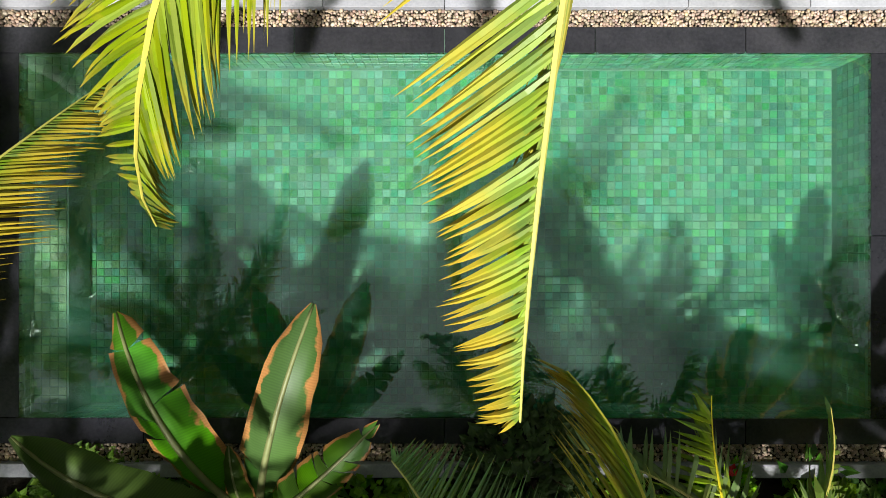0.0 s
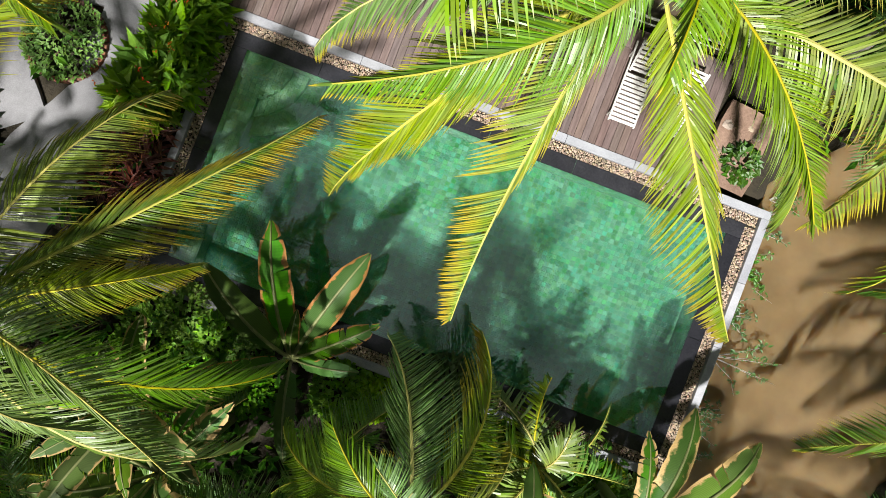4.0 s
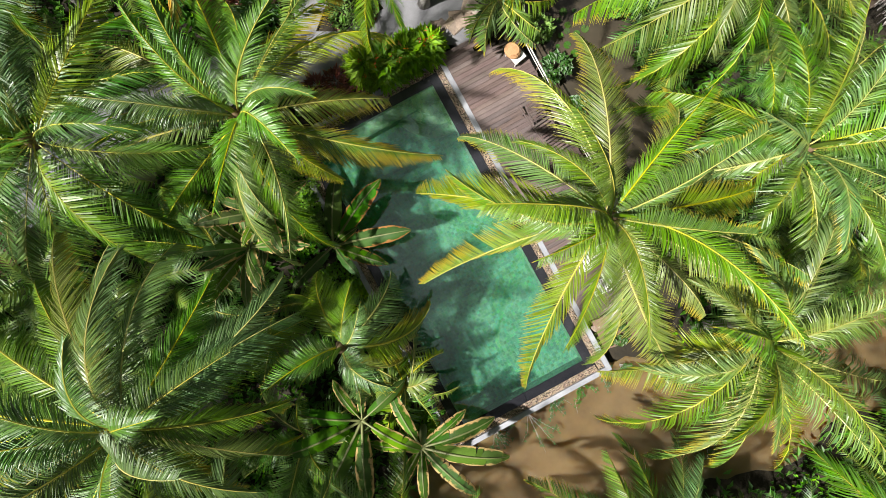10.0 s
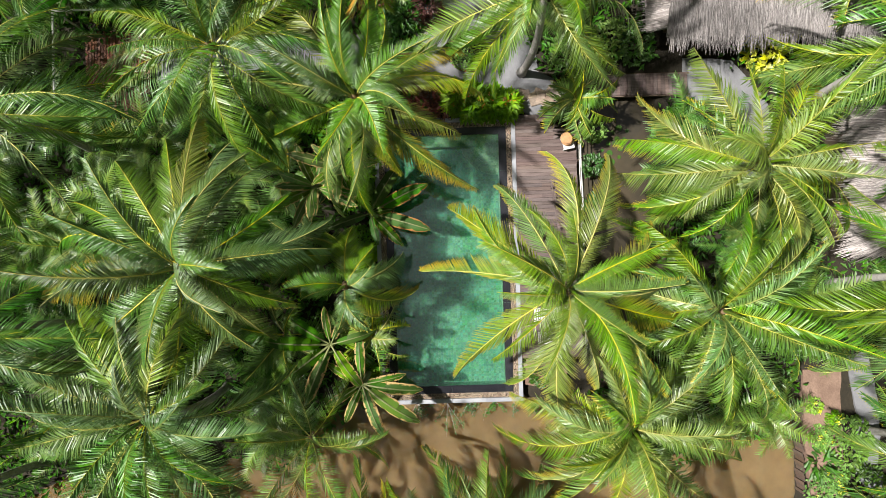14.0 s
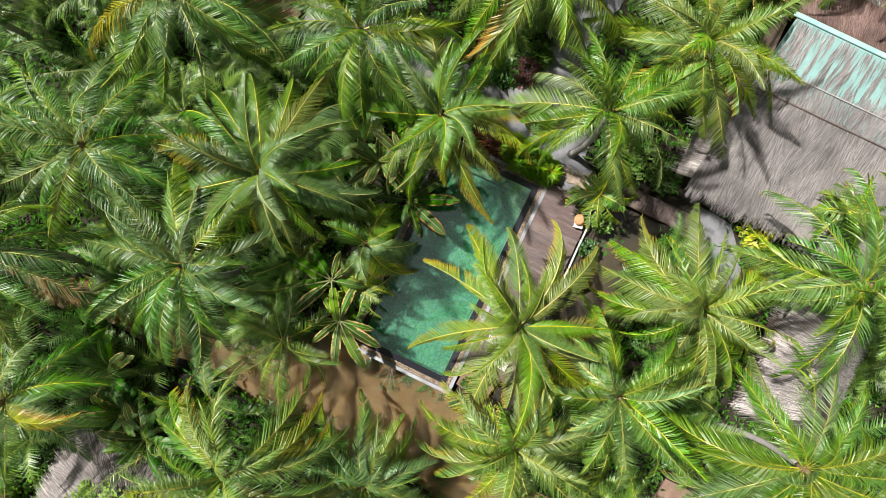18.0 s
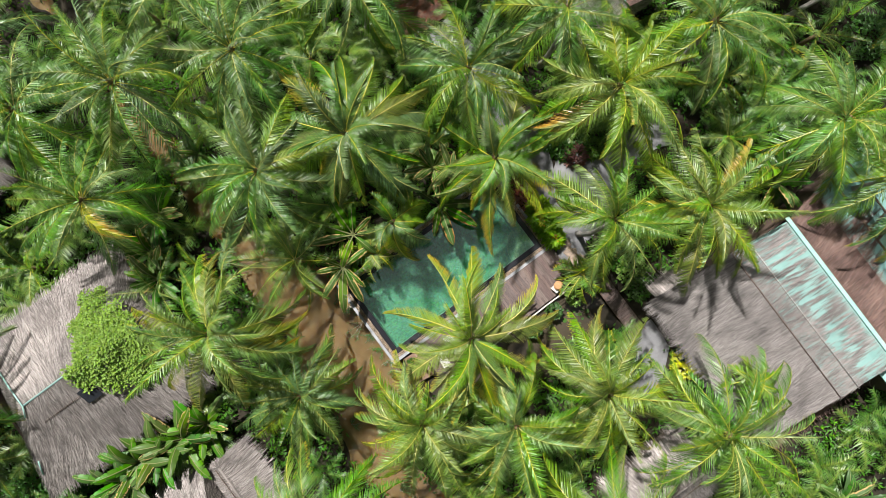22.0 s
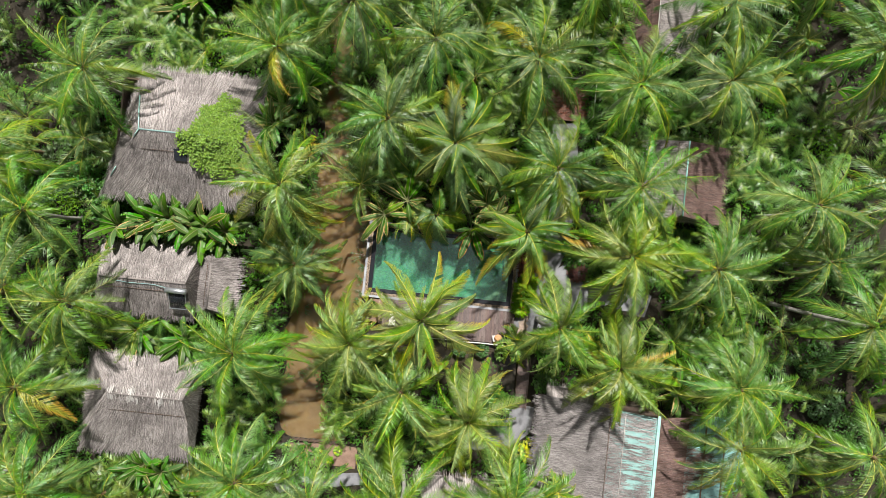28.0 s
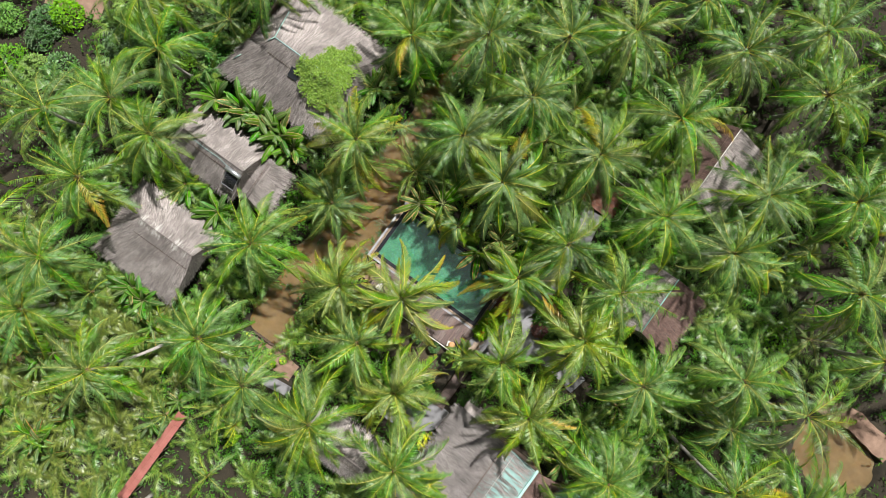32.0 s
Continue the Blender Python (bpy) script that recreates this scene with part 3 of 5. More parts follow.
def sun_lounger(m, mat, label):
    t = thing("sun_lounger", label, "lounger", m, "loungers on the deck")
    part("side_rail", box_mesh("side_rail", (-0.32, -0.95, 0.26), (-0.28, 0.95, 0.33), mat, 0.006), t)
    part("side_rail", box_mesh("side_rail", (0.28, -0.95, 0.26), (0.32, 0.95, 0.33), mat, 0.006), t)
    for k in range(11):
        y = -0.93 + k * 0.105
        part("slat", box_mesh("slat", (-0.28, y, 0.312), (0.28, y + 0.07, 0.332), mat, 0.004), t)
    back = part("backrest", box_mesh("backrest", (-0.27, 0, -0.012), (-0.22, 0.72, 0.012), mat, 0.004), t, m=pose(0, 0.25, 0.33, 38, 0, 0))
    part("backrest_rail", box_mesh("backrest_rail", (0.22, 0, -0.012), (0.27, 0.72, 0.012), mat, 0.004), back)
    for k in range(7):
        part("slat", box_mesh("slat", (-0.22, 0.03 + k * 0.1, -0.008), (0.22, 0.095 + k * 0.1, 0.01), mat, 0.004), back)
    for x in (-0.3, 0.3):
        for y in (-0.75, 0.7):
            part("leg", box_mesh("leg", (x - 0.025, y - 0.03, 0), (x + 0.025, y + 0.03, 0.27), mat, 0.005), t)
    return t


lounger = sun_lounger(pose(2.25, 4.1, DECK_Z) @ Matrix.Scale(0.84, 4), WHITE, "white painted slatted wooden sun lounger on the deck")
copy_thing(lounger, pose(3.2, 4.1, DECK_Z, 0, 0, -4) @ Matrix.Scale(0.84, 4))
sun_lounger(pose(-2.1, 4.55, DECK_Z, 0, 0, 96), DECK, "weathered brown slatted wooden lounger by the rope rail")
stool = thing("side_table", "small white square side table on the deck", "table", pose(-4.5, 4.85, DECK_Z, 0, 0, 12))
part("tabletop", box_mesh("tabletop", (-0.26, -0.22, 0.30), (0.26, 0.22, 0.34), WHITE, 0.008), stool)
for x in (-0.22, 0.22):
    for y in (-0.18, 0.18):
        part("leg", box_mesh("leg", (x - 0.02, y - 0.02, 0), (x + 0.02, y + 0.02, 0.30), WHITE, 0.004), stool)


def basket(m):
    t = thing("rattan_basket", "round orange-brown woven rattan basket on the side table", "basket", m)
    for k in range(6):
        z, r = 0.02 + k * 0.042, 0.17 + 0.05 * math.sin((k + 0.6) / 5.5 * math.pi)
        ring = [(r * math.cos(a) * 1.15, r * math.sin(a), z) for a in np.linspace(0, 2 * math.pi, 25)]
        part("coil", tube_mesh("coil", ring, [0.026] * 25, TAN, 6), t)
    part("lid", mesh_of("lid", [(0, 0, 0.27)] + [(0.21 * math.cos(a), 0.18 * math.sin(a), 0.245) for a in np.linspace(0, 2 * math.pi, 17)[:-1]], [(0, 1 + i, 1 + (i + 1) % 16) for i in range(16)], TAN, smooth=True), t)
    return t


basket(pose(-4.62, 4.78, DECK_Z + 0.34, 0, 0, 20))

bridge = thing("footbridge", "narrow brown plank footbridge over the pond", "bridge", kind="structure")
for k in range(24):
    y = 6.2 + k * 0.15
    part("plank", box_mesh("plank", (-7.25, y, -0.02), (-6.4, y + 0.14, 0.03), DECK, 0.004), bridge)
for x in (-7.28, -6.42):
    part("beam", box_mesh("beam", (x, 6.1, -0.16), (x + 0.07, 9.9, -0.02), TIMBER), bridge)
island = thing("planter_ring", "round planting bed edged with red brick", "planter", pose(-8.35, 1.05, 0))
for k in range(30):
    a = 2 * math.pi * k / 30
    part("brick", box_mesh("brick", (-0.07, -0.045, -0.1), (0.07, 0.045, 0.05), BRICK, 0.006) if k == 0 else bpy.data.meshes["brick"], island, m=pose(0.78 * math.cos(a), 0.78 * math.sin(a), 0.0, 0, 0, math.degrees(a) + 90))
for k in range(12):
    rr = random.Random(k)
    x, y = -6.35 + rr.uniform(-0.45, 0.45), 3.75 + rr.uniform(-0.7, 0.8)
    ob = part("stepping_stone", box_mesh("stepping_stone", (-0.24, -0.18, -0.12), (0.24, 0.18, 0.02), SAND, 0.03), m=pose(x, y, 0.0 + 0.003 * k, 0, 0, rr.uniform(0, 180)))
    tagged(ob, "rough pale sandstone slab at the deck's end", "stone", "sandstone slabs", "structure")

# ---- coconut palms ----
REACH = {}


def frond_mesh(key, seed, pitch, bend, pairs, length=4.6, seg=3, leaflet=0.88, half=0.0175, sway=None, swept=0.0):
    """A feather leaf along +x: rib, and leaflets on both sides that fold along their own ribs and bow down."""
    rnd = random.Random(seed)
    m = 26
    spine, px, pz = [], 0.0, 0.0
    for k in range(m + 1):
        s = k / m
        a = radians(pitch - bend * s**1.35)
        spine.append((px, pz, a))
        px, pz = px + math.cos(a) * length / m, pz + math.sin(a) * length / m
    side = rnd.choice((-1, 1)) * rnd.uniform(0.2, 1.35) if sway is None else sway
    REACH[key] = (spine[-1][0], spine[-1][1], side)
    pts = [(x, side * (k / m) ** 2, z) for k, (x, z, a) in enumerate(spine)]
    rib = pts[::2] if seg > 2 else pts[::4] + [pts[-1]]
    verts, faces = tube(rib, [(0.027 if seg == 5 else 0.023) * (1 - 0.8 * k / (len(rib) - 1)) for k in range(len(rib))], 4 if seg > 2 else 3)
    slots, rim = [1] * len(faces), [0.0] * len(verts)
    us = {2: [0, 0.5, 1], 3: [0, 0.5, 1], 5: [0, 0.22, 0.5, 0.78, 1]}[seg]
    ws = {2: [0.7, 1, 0.15], 3: [0.6, 1, 0.08], 5: [0.5, 1, 1, 0.6, 0.06]}[seg]
    folded = seg > 2
    for i in range(pairs):
        for sg in (-1, 1):
            s = 0.12 + 0.88 * (i + 0.5 * (sg > 0) + rnd.uniform(-0.3, 0.3)) / pairs
            s = min(max(s, 0.11), 0.995)
            drift = noise.noise((s * 9.0, sg * 3.1, seed * 1.7))
            if drift > 0.34 and rnd.random() < 0.5:
                continue
            k = s * m
            x0, z0, a = spine[min(int(k), m)]
            f = k - int(k)
            x1, z1, _ = spine[min(int(k) + 1, m)]
            base = Vector((x0 + (x1 - x0) * f, side * s * s, z0 + (z1 - z0) * f))
            t = Vector((math.cos(a), 0, math.sin(a)))
            nrm = Vector((-math.sin(a), 0, math.cos(a)))
            al = radians(60 - swept - (36 - 0.6 * swept) * s + 8 * drift + rnd.uniform(-2.5, 2.5))
            de = radians(16 - 52 * s + 16 * noise.noise((s * 5.0, sg * 7.7, seed)) + rnd.uniform(-6, 6))
            d = (math.cos(al) * t + math.sin(al) * (math.cos(de) * Vector((0, sg, 0)) + math.sin(de) * nrm)).normalized()
            l = leaflet * min(1.0, 0.42 + 2.4 * (s - 0.1)) * (1 - 0.66 * max(0, s - 0.48) / 0.52) * (1 + 0.10 * drift) * rnd.uniform(0.86, 1.08)
            w = (t - t.dot(d) * d).normalized()
            w = (w + nrm * (rnd.uniform(-0.45, 0.3) if folded else rnd.uniform(-0.9, 0.7))).normalized()
            w = (w - w.dot(d) * d).normalized()
            ridge = w.cross(d)
            if ridge.z < 0:
                ridge = -ridge
            sag = rnd.uniform(0.28, 0.6)
            b, last = len(verts), len(us) - 1
            for q, (u, h) in enumerate(zip(us, ws)):
                c = base + l * (u * d + Vector((0, 0, -sag * u**2.2)))
                e = half * h
                if q == last:
                    row = [c]
                elif folded:
                    row = [c - w * e - ridge * e * 0.9, c, c + w * e - ridge * e * 0.9]
                else:
                    row = [c - w * e, c + w * e]
                verts += row
                rim += [0.30 * s + 0.42 * u - (0.5 if q == 0 else 0.0)] * len(row)
            n = 3 if folded else 2
            for q in range(last):
                o = b + n * q
                for r in range(n - 1):
                    faces.append((o + r, o + r + 1, o + n + r + 1, o + n + r) if q < last - 1 else (o + r, o + r + 1, o + n))
                    slots.append(0)
    return mesh_of("frond", verts, faces, [GREEN, RIB], slots, rim)


KINDS = ((72, 50), (52, 72), (36, 84), (20, 82), (-4, 66))
FRONDS = {(k, v, "far"): frond_mesh((k, v, "far"), 10 * k + v, p, b, 86, seg=2, half=0.0165) for k, (p, b) in enumerate(KINDS) for v in range(4)}
FRONDS |= {(k, v, "grove"): frond_mesh((k, v, "grove"), 200 + 10 * k + v, p, b, 66, seg=2, half=0.0165) for k, (p, b) in enumerate(KINDS) for v in range(3)}
FRONDS |= {(k, v, "near"): frond_mesh((k, v, "near"), 100 + 10 * k + v, p, b, 116, seg=5, leaflet=0.82, half=0.0140) for k, (p, b) in enumerate(KINDS) for v in range(3)}

FRONDS |= {(k, v, "juvenile"): frond_mesh((k, v, "juvenile"), 300 + 10 * k + v, p, b, 84, 2.6, 5, 0.85, 0.0115) for k, (p, b) in enumerate(KINDS) for v in range(3)}
FRONDS |= {(k, v, "fan"): frond_mesh((k, v, "fan"), 400 + 10 * k + v, p, b, 24, 1.5, 3, 0.62, 0.030) for k, (p, b) in enumerate(KINDS) for v in range(3)}


HANGING = {"long": (14.8, 52.5, 4.63, 1.42, 0.72), "west": (13.2, 83.7, 5.39, 0.87, 1.0), "east": (8.3, 68.5, 5.06, 0.95, 0.80), "yellow": (0.7, 53.7, 5.33, 0.9, 0.80)}
FRONDS |= {("hanging", k, "near"): frond_mesh(("hanging", k, "near"), 500 + i, p, b, 126, length, 5, leaflet, 0.0150, sway, 16.0) for i, (k, (p, b, length, sway, leaflet)) in enumerate(HANGING.items())}


def put_frond(parent, key, z, az, scale, mat, roll=0.0):
    ob = part("frond", FRONDS[key], parent, m=pose(0, 0, z, 0, 0, az) @ Matrix.Rotation(radians(roll * 5), 4, Vector((REACH[key][0], REACH[key][2], REACH[key][1]))) @ Matrix.Scale(scale, 4))
    s = ob.material_slots[0]
    s.link, s.material = "OBJECT", mat
    return ob


def aim_frond(parent, z, az, reach, dz, res, mat, rnd, roll=None):
    """The frond whose tip comes nearest to a reach and a drop, tilted and sized to meet them."""
    want = math.atan2(dz, reach)
    key = min(((k, rnd.randrange(3), res) for k in range(5)), key=lambda q: abs(math.atan2(REACH[q][1], REACH[q][0]) - want))
    turn = rnd.uniform(-35, 35)
    if roll is not None:
        key, turn = min(((key[0], v, res) for v in range(3)), key=lambda q: abs(REACH[q][2])), roll
    x, h, side = REACH[key]
    far = math.hypot(x, side)
    tilt = math.degrees(want - math.atan2(h, far))
    ob = part("frond", FRONDS[key], parent, m=pose(0, 0, z, 0, 0, az) @ pose(0, 0, 0, 0, -tilt, 0) @ Matrix.Rotation(radians(turn), 4, Vector((far, 0, h))) @ pose(0, 0, 0, 0, 0, -math.degrees(math.atan2(side, x))) @ Matrix.Scale(math.hypot(reach, dz) / math.hypot(far, h), 4))
    s = ob.material_slots[0]
    s.link, s.material = "OBJECT", mat


def coconut_palm(x, y, z, tint=GREEN, span=1.0, seed=0, known=(), lean=(0.3, 0.2), young=12, low=4, near=False, juvenile=False, n=28, ripe=0.12, label=""):
    rnd = random.Random(seed * 7 + 1)
    base = Vector((lean[0], lean[1], LAND - 0.1))
    t = thing("coconut_palm", label or "tall coconut palm with arching green fronds and yellow ribs", "palm", pose(x, y, 0), "coconut palms")
    top = Vector((0, 0, z))
    pts = [base.lerp(top, k / 9) + Vector((0.25 * math.sin(k / 9 * math.pi) * (1 if seed % 2 else -1), 0.15 * math.sin(k / 9 * math.pi), 0)) for k in range(10)]
    part("trunk", tube_mesh("trunk", pts, [0.24] + [0.15 - 0.005 * k for k in range(9)], BARK, 9), t, "pale ringed trunk")
    part("crown_heart", tube_mesh("crown_heart", [(0, 0, z - 0.35), (0, 0, z - 0.1), (0.02, 0, z + 0.25), (0.04, 0, z + 0.6)], [0.13, 0.19, 0.13, 0.03], HUSK, 8), t, "fibrous brown leaf bases")
    res = "juvenile" if juvenile else "near" if near else "far" if math.hypot(x, y) < 13 else "grove"

    if res == "grove":
        tint = {GREEN: FRESH, LIME: GREEN}.get(tint, tint)

    def pick():
        return rnd.choices((tint, FRESH if res == "grove" else GREEN, LIME, GOLD), (7, 2, 1.2, 0.12))[0]

    for az, reach, *drop in known:
        dz = drop[0] if drop else rnd.uniform(-1.7, -0.4)
        aim_frond(t, z, az, reach, dz, res, RIPE if len(drop) > 1 or rnd.random() < ripe else pick(), rnd, drop[1] if len(drop) > 1 else None)
    if known:
        ages = [0.04 + 0.3 * i / young for i in range(young)] + [0.85] * low
    else:
        ages = [(i + 0.5) / n for i in range(n)]
    start = rnd.uniform(0, 360)
    for i, age in enumerate(ages):
        k = min(4, int(age * 5.2))
        key = (k, rnd.randrange(3), res)
        reach = span * (1.9 + 2.2 * min(1, age * 2.2)) * rnd.uniform(0.88, 1.1)
        sc = min(max(reach / REACH[key][0], 0.55), 1.2)
        m = tint if age < 0.3 else pick()
        put_frond(t, key, z + 0.05 * (1 - age), start + i * 137.5 + rnd.uniform(-14, 14), sc, m, rnd.uniform(-6, 6))
    spear = [(0.05 * k * k / 9, 0, z + 0.3 + 1.5 * k / 5) for k in range(6)]
    part("spear_leaf", tube_mesh("spear_leaf", spear, [0.05, 0.06, 0.05, 0.04, 0.03, 0.01], tint, 5), t, "folded young spear leaf")
    return t


PALM_SPOTS = []


def palm(x, y, z, **kw):
    PALM_SPOTS.append((x, y))
    return coconut_palm(x, y, z, seed=len(PALM_SPOTS), **kw)


west_palm = palm(-5.39, -2.9, 4.4, tint=GREEN, ripe=0.4, near=True, lean=(-0.8, -0.5), low=0, label="coconut palm with yellow-ribbed fronds reaching over the pool",
     known=((90, 4.1, 0.1), (72, 3.6, -0.85), (5, 3.8), (-12, 3.8), (-75, 3.5), (-97, 4.7), (-120, 4.1), (-141, 4.9), (-164, 3.6), (166, 3.4), (129, 2.8), (116, 3.9), (30, 2.8)))
pool_palm = palm(1.0, 3.62, 5.1, tint=LIME, ripe=0.75, near=True, lean=(0.4, 2.2), low=0, label="lime-green coconut palm with golden fronds hanging over the pool",
     known=((-26, 3.8, -2.2), (-150, 4.0, -1.0), (-177, 4.6, -1.4), (159, 4.6), (122, 3.8), (75, 4.2), (97, 3.9), (35, 4.8), (18, 3.4), (2, 4.8)))
for crown, key, z, az, lean_ in ((pool_palm, "long", 5.1, -113.9, -15), (pool_palm, "west", 5.1, -131.5, -18), (pool_palm, "east", 5.1, -64, 5), (west_palm, "yellow", 4.4, 43.6, 0)):
    ob = part("frond", FRONDS["hanging", key, "near"], crown, "golden-edged frond hanging over the pool", m=pose(0, 0, z, 0, 0, az) @ pose(0, 0, 0, lean_, 0, 0))
    ob.material_slots[0].link, ob.material_slots[0].material = "OBJECT", RIPE
palm(-0.05, -7.9, 6.2, tint=DEEP, near=True, lean=(0.5, -0.5), label="broad dark green coconut palm over the undergrowth",
     known=((124, 3.7), (108, 4.4), (96, 4.2), (69, 3.4), (43, 3.3), (21, 2.8), (-18, 3.9), (-56, 3.8), (-80, 5.0), (-99, 4.7), (-119, 4.3), (-141, 4.5), (-165, 4.3), (175, 4.5), (159, 4.3), (146, 4.0)))
palm(0.72, -3.4, 4.3, tint=GREEN, span=0.5, juvenile=True, young=4, low=0, lean=(0.1, -0.4), label="small-crowned young coconut palm beside the pool",
     known=((121, 2.1, -1.4), (84, 2.3, -2.0), (38, 1.5, -1.3), (177, 2.0, -1.2), (-155, 2.0, -1.2), (-119, 1.8, -1.2), (-74, 1.8, -1.0), (-20, 1.8, -1.2)))
palm(1.8, 8.45, 4.8, tint=GREEN, known=((-37, 3.9), (28, 4.4), (69, 4.8), (102, 4.6), (127, 4.6), (160, 3.6), (-22, 3.4), (51, 4.3), (10, 3.4), (-70, 3.2), (-110, 3.6), (-145, 3.6)))
palm(5.6, 5.7, 4.2, tint=LIME, ripe=0.5, known=((-86, 4.3), (-105, 3.8), (-130, 3.4), (-59, 3.6), (68, 4.8), (48, 4.5), (92, 3.8), (-17, 3.4), (125, 3.6), (165, 3.5), (15, 3.9), (-35, 3.7)))
palm(-6.9, -7.2, 5.2, tint=DEEP)
palm(-11.9, 5.2, 6.2, tint=LIME, known=((-71, 3.9), (-45, 4.1), (-100, 4.4), (-125, 4.0), (-150, 3.9), (168, 4.4), (135, 4.1), (100, 3.9), (82, 3.9), (37, 3.4), (-6, 2.9), (62, 3.5)))
palm(4.4, -9.1, 6.0, tint=DEEP)
palm(1.9, -14.6, 6.0, tint=DEEP)
palm(10.7, -4.1, 6.5, tint=GREEN, ripe=0.3, known=((-54, 4.2), (-33, 3.9), (-91, 3.8), (-110, 3.9), (-128, 3.9), (-160, 4.1), (154, 4.4), (133, 4.6), (110, 4.0), (77, 3.9), (42, 4.0), (12, 3.8), (-10, 3.9)))
palm(-2.75, 9.9, 4.9, tint=LIME, ripe=0.4, known=((-76, 4.2), (-91, 4.5), (-107, 4.2), (-126, 4.3), (-160, 4.4), (152, 4.2), (121, 4.3), (94, 4.2), (61, 4.2), (25, 3.2), (0, 2.9), (-45, 3.1)))
palm(12.1, -13.1, 5.8, tint=GREEN)
palm(-17.4, -1.7, 6.4, tint=GREEN)
palm(-11.7, -1.9, 7.0, tint=LIME)
palm(-11.9, -6.3, 6.8, tint=GREEN)
palm(-7.75, 2.95, 6.7, tint=GREEN, span=0.9, known=((12, 3.8), (38, 3.5), (67, 3.5), (-29, 3.0), (-60, 3.2), (-99, 3.2), (102, 3.5), (126, 3.4), (160, 3.2), (-150, 3.4)), young=10)
palm(-4.7, -13.7, 6.8, tint=DEEP)
palm(-11.3, -12.8, 6.7, tint=GREEN)
palm(-8.1, -19.6, 6.6, tint=GREEN, span=1.15)
palm(12.5, 6.8, 6.3, tint=GREEN)
palm(1.1, 15.0, 6.8, tint=LIME, span=1.05)
palm(11.6, 14.9, 6.2, tint=GREEN)
palm(-5.9, 13.9, 7.2, tint=LIME)
palm(-19.2, 5.6, 6.9, tint=GREEN)
palm(-23.1, -6.3, 6.7, tint=GREEN)
palm(-17.0, -13.6, 6.7, tint=DEEP)
palm(-16.7, -18.7, 6.5, tint=DEEP)
palm(23.9, -10.2, 6.6, tint=GREEN)
palm(27.6, 4.1, 6.2, tint=GREEN)
palm(23.4, 4.6, 6.6, tint=LIME, span=0.9)
palm(25.9, 10.3, 6.4, tint=GREEN)
palm(24.9, 16.9, 6.0, tint=GREEN)
palm(16.7, 21.3, 6.8, tint=LIME, lean=(-2.2, -3.6))
palm(-22.4, -22.3, 6.6, tint=GREEN)
palm(-15.9, -27.3, 6.8, tint=GREEN)
palm(-13.1, -31.2, 6.8, tint=GREEN)
palm(-9.0, -26.4, 6.8, tint=DEEP)
palm(-1.5, -22.8, 6.8, tint=LIME)
palm(-27.2, 0.9, 6.8, tint=GREEN, lean=(3.2, -0.8))
palm(-26.4, -16.7, 6.8, tint=GREEN)
palm(-19.6, 9.3, 6.8, tint=LIME)
palm(11.7, -18.0, 6.8, tint=GREEN)
palm(7.2, -16.2, 7.0, tint=DEEP)
palm(10.0, 0.9, 3.4, tint=DEEP, span=0.85)
palm(30.3, -4.0, 6.6, tint=LIME)
palm(23.7, 20.9, 6.0, tint=GREEN)
palm(7.0, 16.2, 5.0, tint=GREEN, span=0.8)
palm(-32.0, -1.4, 6.6, tint=GREEN)
palm(-25.6, -3.0, 4.4, tint=DEEP, span=0.8)


GAPS = ((21.1, -1.9), (18.7, -17.3), (-3.5, -18.0), (7.5, 23.5), (15.9, 26.2), (16.8, 31.8), (20.9, 26.7), (-0.9, 20.4))


def more_palms():
    """The grove goes on beyond the houses."""
    rnd = random.Random(21)
    made = 0
    for _ in range(7000):
        x, y = rnd.uniform(-52, 46), rnd.uniform(-46, 46)
        r = math.hypot(x, y)
        if r < 18 or r > 52 or math.hypot(x + 36.5, y + 6.3) < 6.8 or math.hypot(x - 39, y + 1) < 4 or made >= 88 or not free_land(x, y, 0.3):
            continue
        if min(math.hypot(x - a, y - b) for a, b in PALM_SPOTS) < 4.3:
            continue
        if min(math.hypot(x - a, y - b) for a, b in GAPS) < 0.8:
            PALM_SPOTS.append((x, y))
            rnd.uniform(5.2, 7.4), rnd.choice((GREEN, GREEN, LIME, DEEP)), rnd.uniform(0.9, 1.1)
            made += 1
            continue
        palm(x, y, rnd.uniform(5.2, 7.4), tint=rnd.choice((GREEN, GREEN, LIME, DEEP)), span=rnd.uniform(0.9, 1.1), n=18)
        made += 1


more_palms()


def young_palm(x, y, seed, span=0.62, tint=DEEP, z=0.9, n=8):
    rnd = random.Random(seed)
    t = thing("young_palm", "young stemless coconut palm with dark feathery fronds", "palm", pose(x, y, 0), "young palms")
    part("trunk", tube_mesh("trunk", [(0, 0, LAND - 0.1), (0, 0, z * 0.6), (0, 0, z + 0.1)], [0.16, 0.13, 0.09], HUSK, 7), t)
    for i in range(n):
        k = min(3, int(i / n * 4))
        put_frond(t, (k, rnd.randrange(3), "juvenile" if math.hypot(x, y) < 8 else "grove"), z, i * 137.5 + rnd.uniform(-20, 20), span * (1.6 if math.hypot(x, y) < 8 else 1) * rnd.uniform(0.85, 1.1), tint if rnd.random() < 0.8 else GREEN, rnd.uniform(-8, 8))
    return t


young_palm(-1.0, -5.2, 2, 0.62, GREEN, 1.6)
young_palm(2.6, -6.2, 3, 0.6, GREEN, 1.4)
young_palm(6.3, -5.2, 4, 0.8, GREEN, 2.0, 13)
young_palm(-3.4, -6.0, 5, 0.6, GREEN, 1.2)


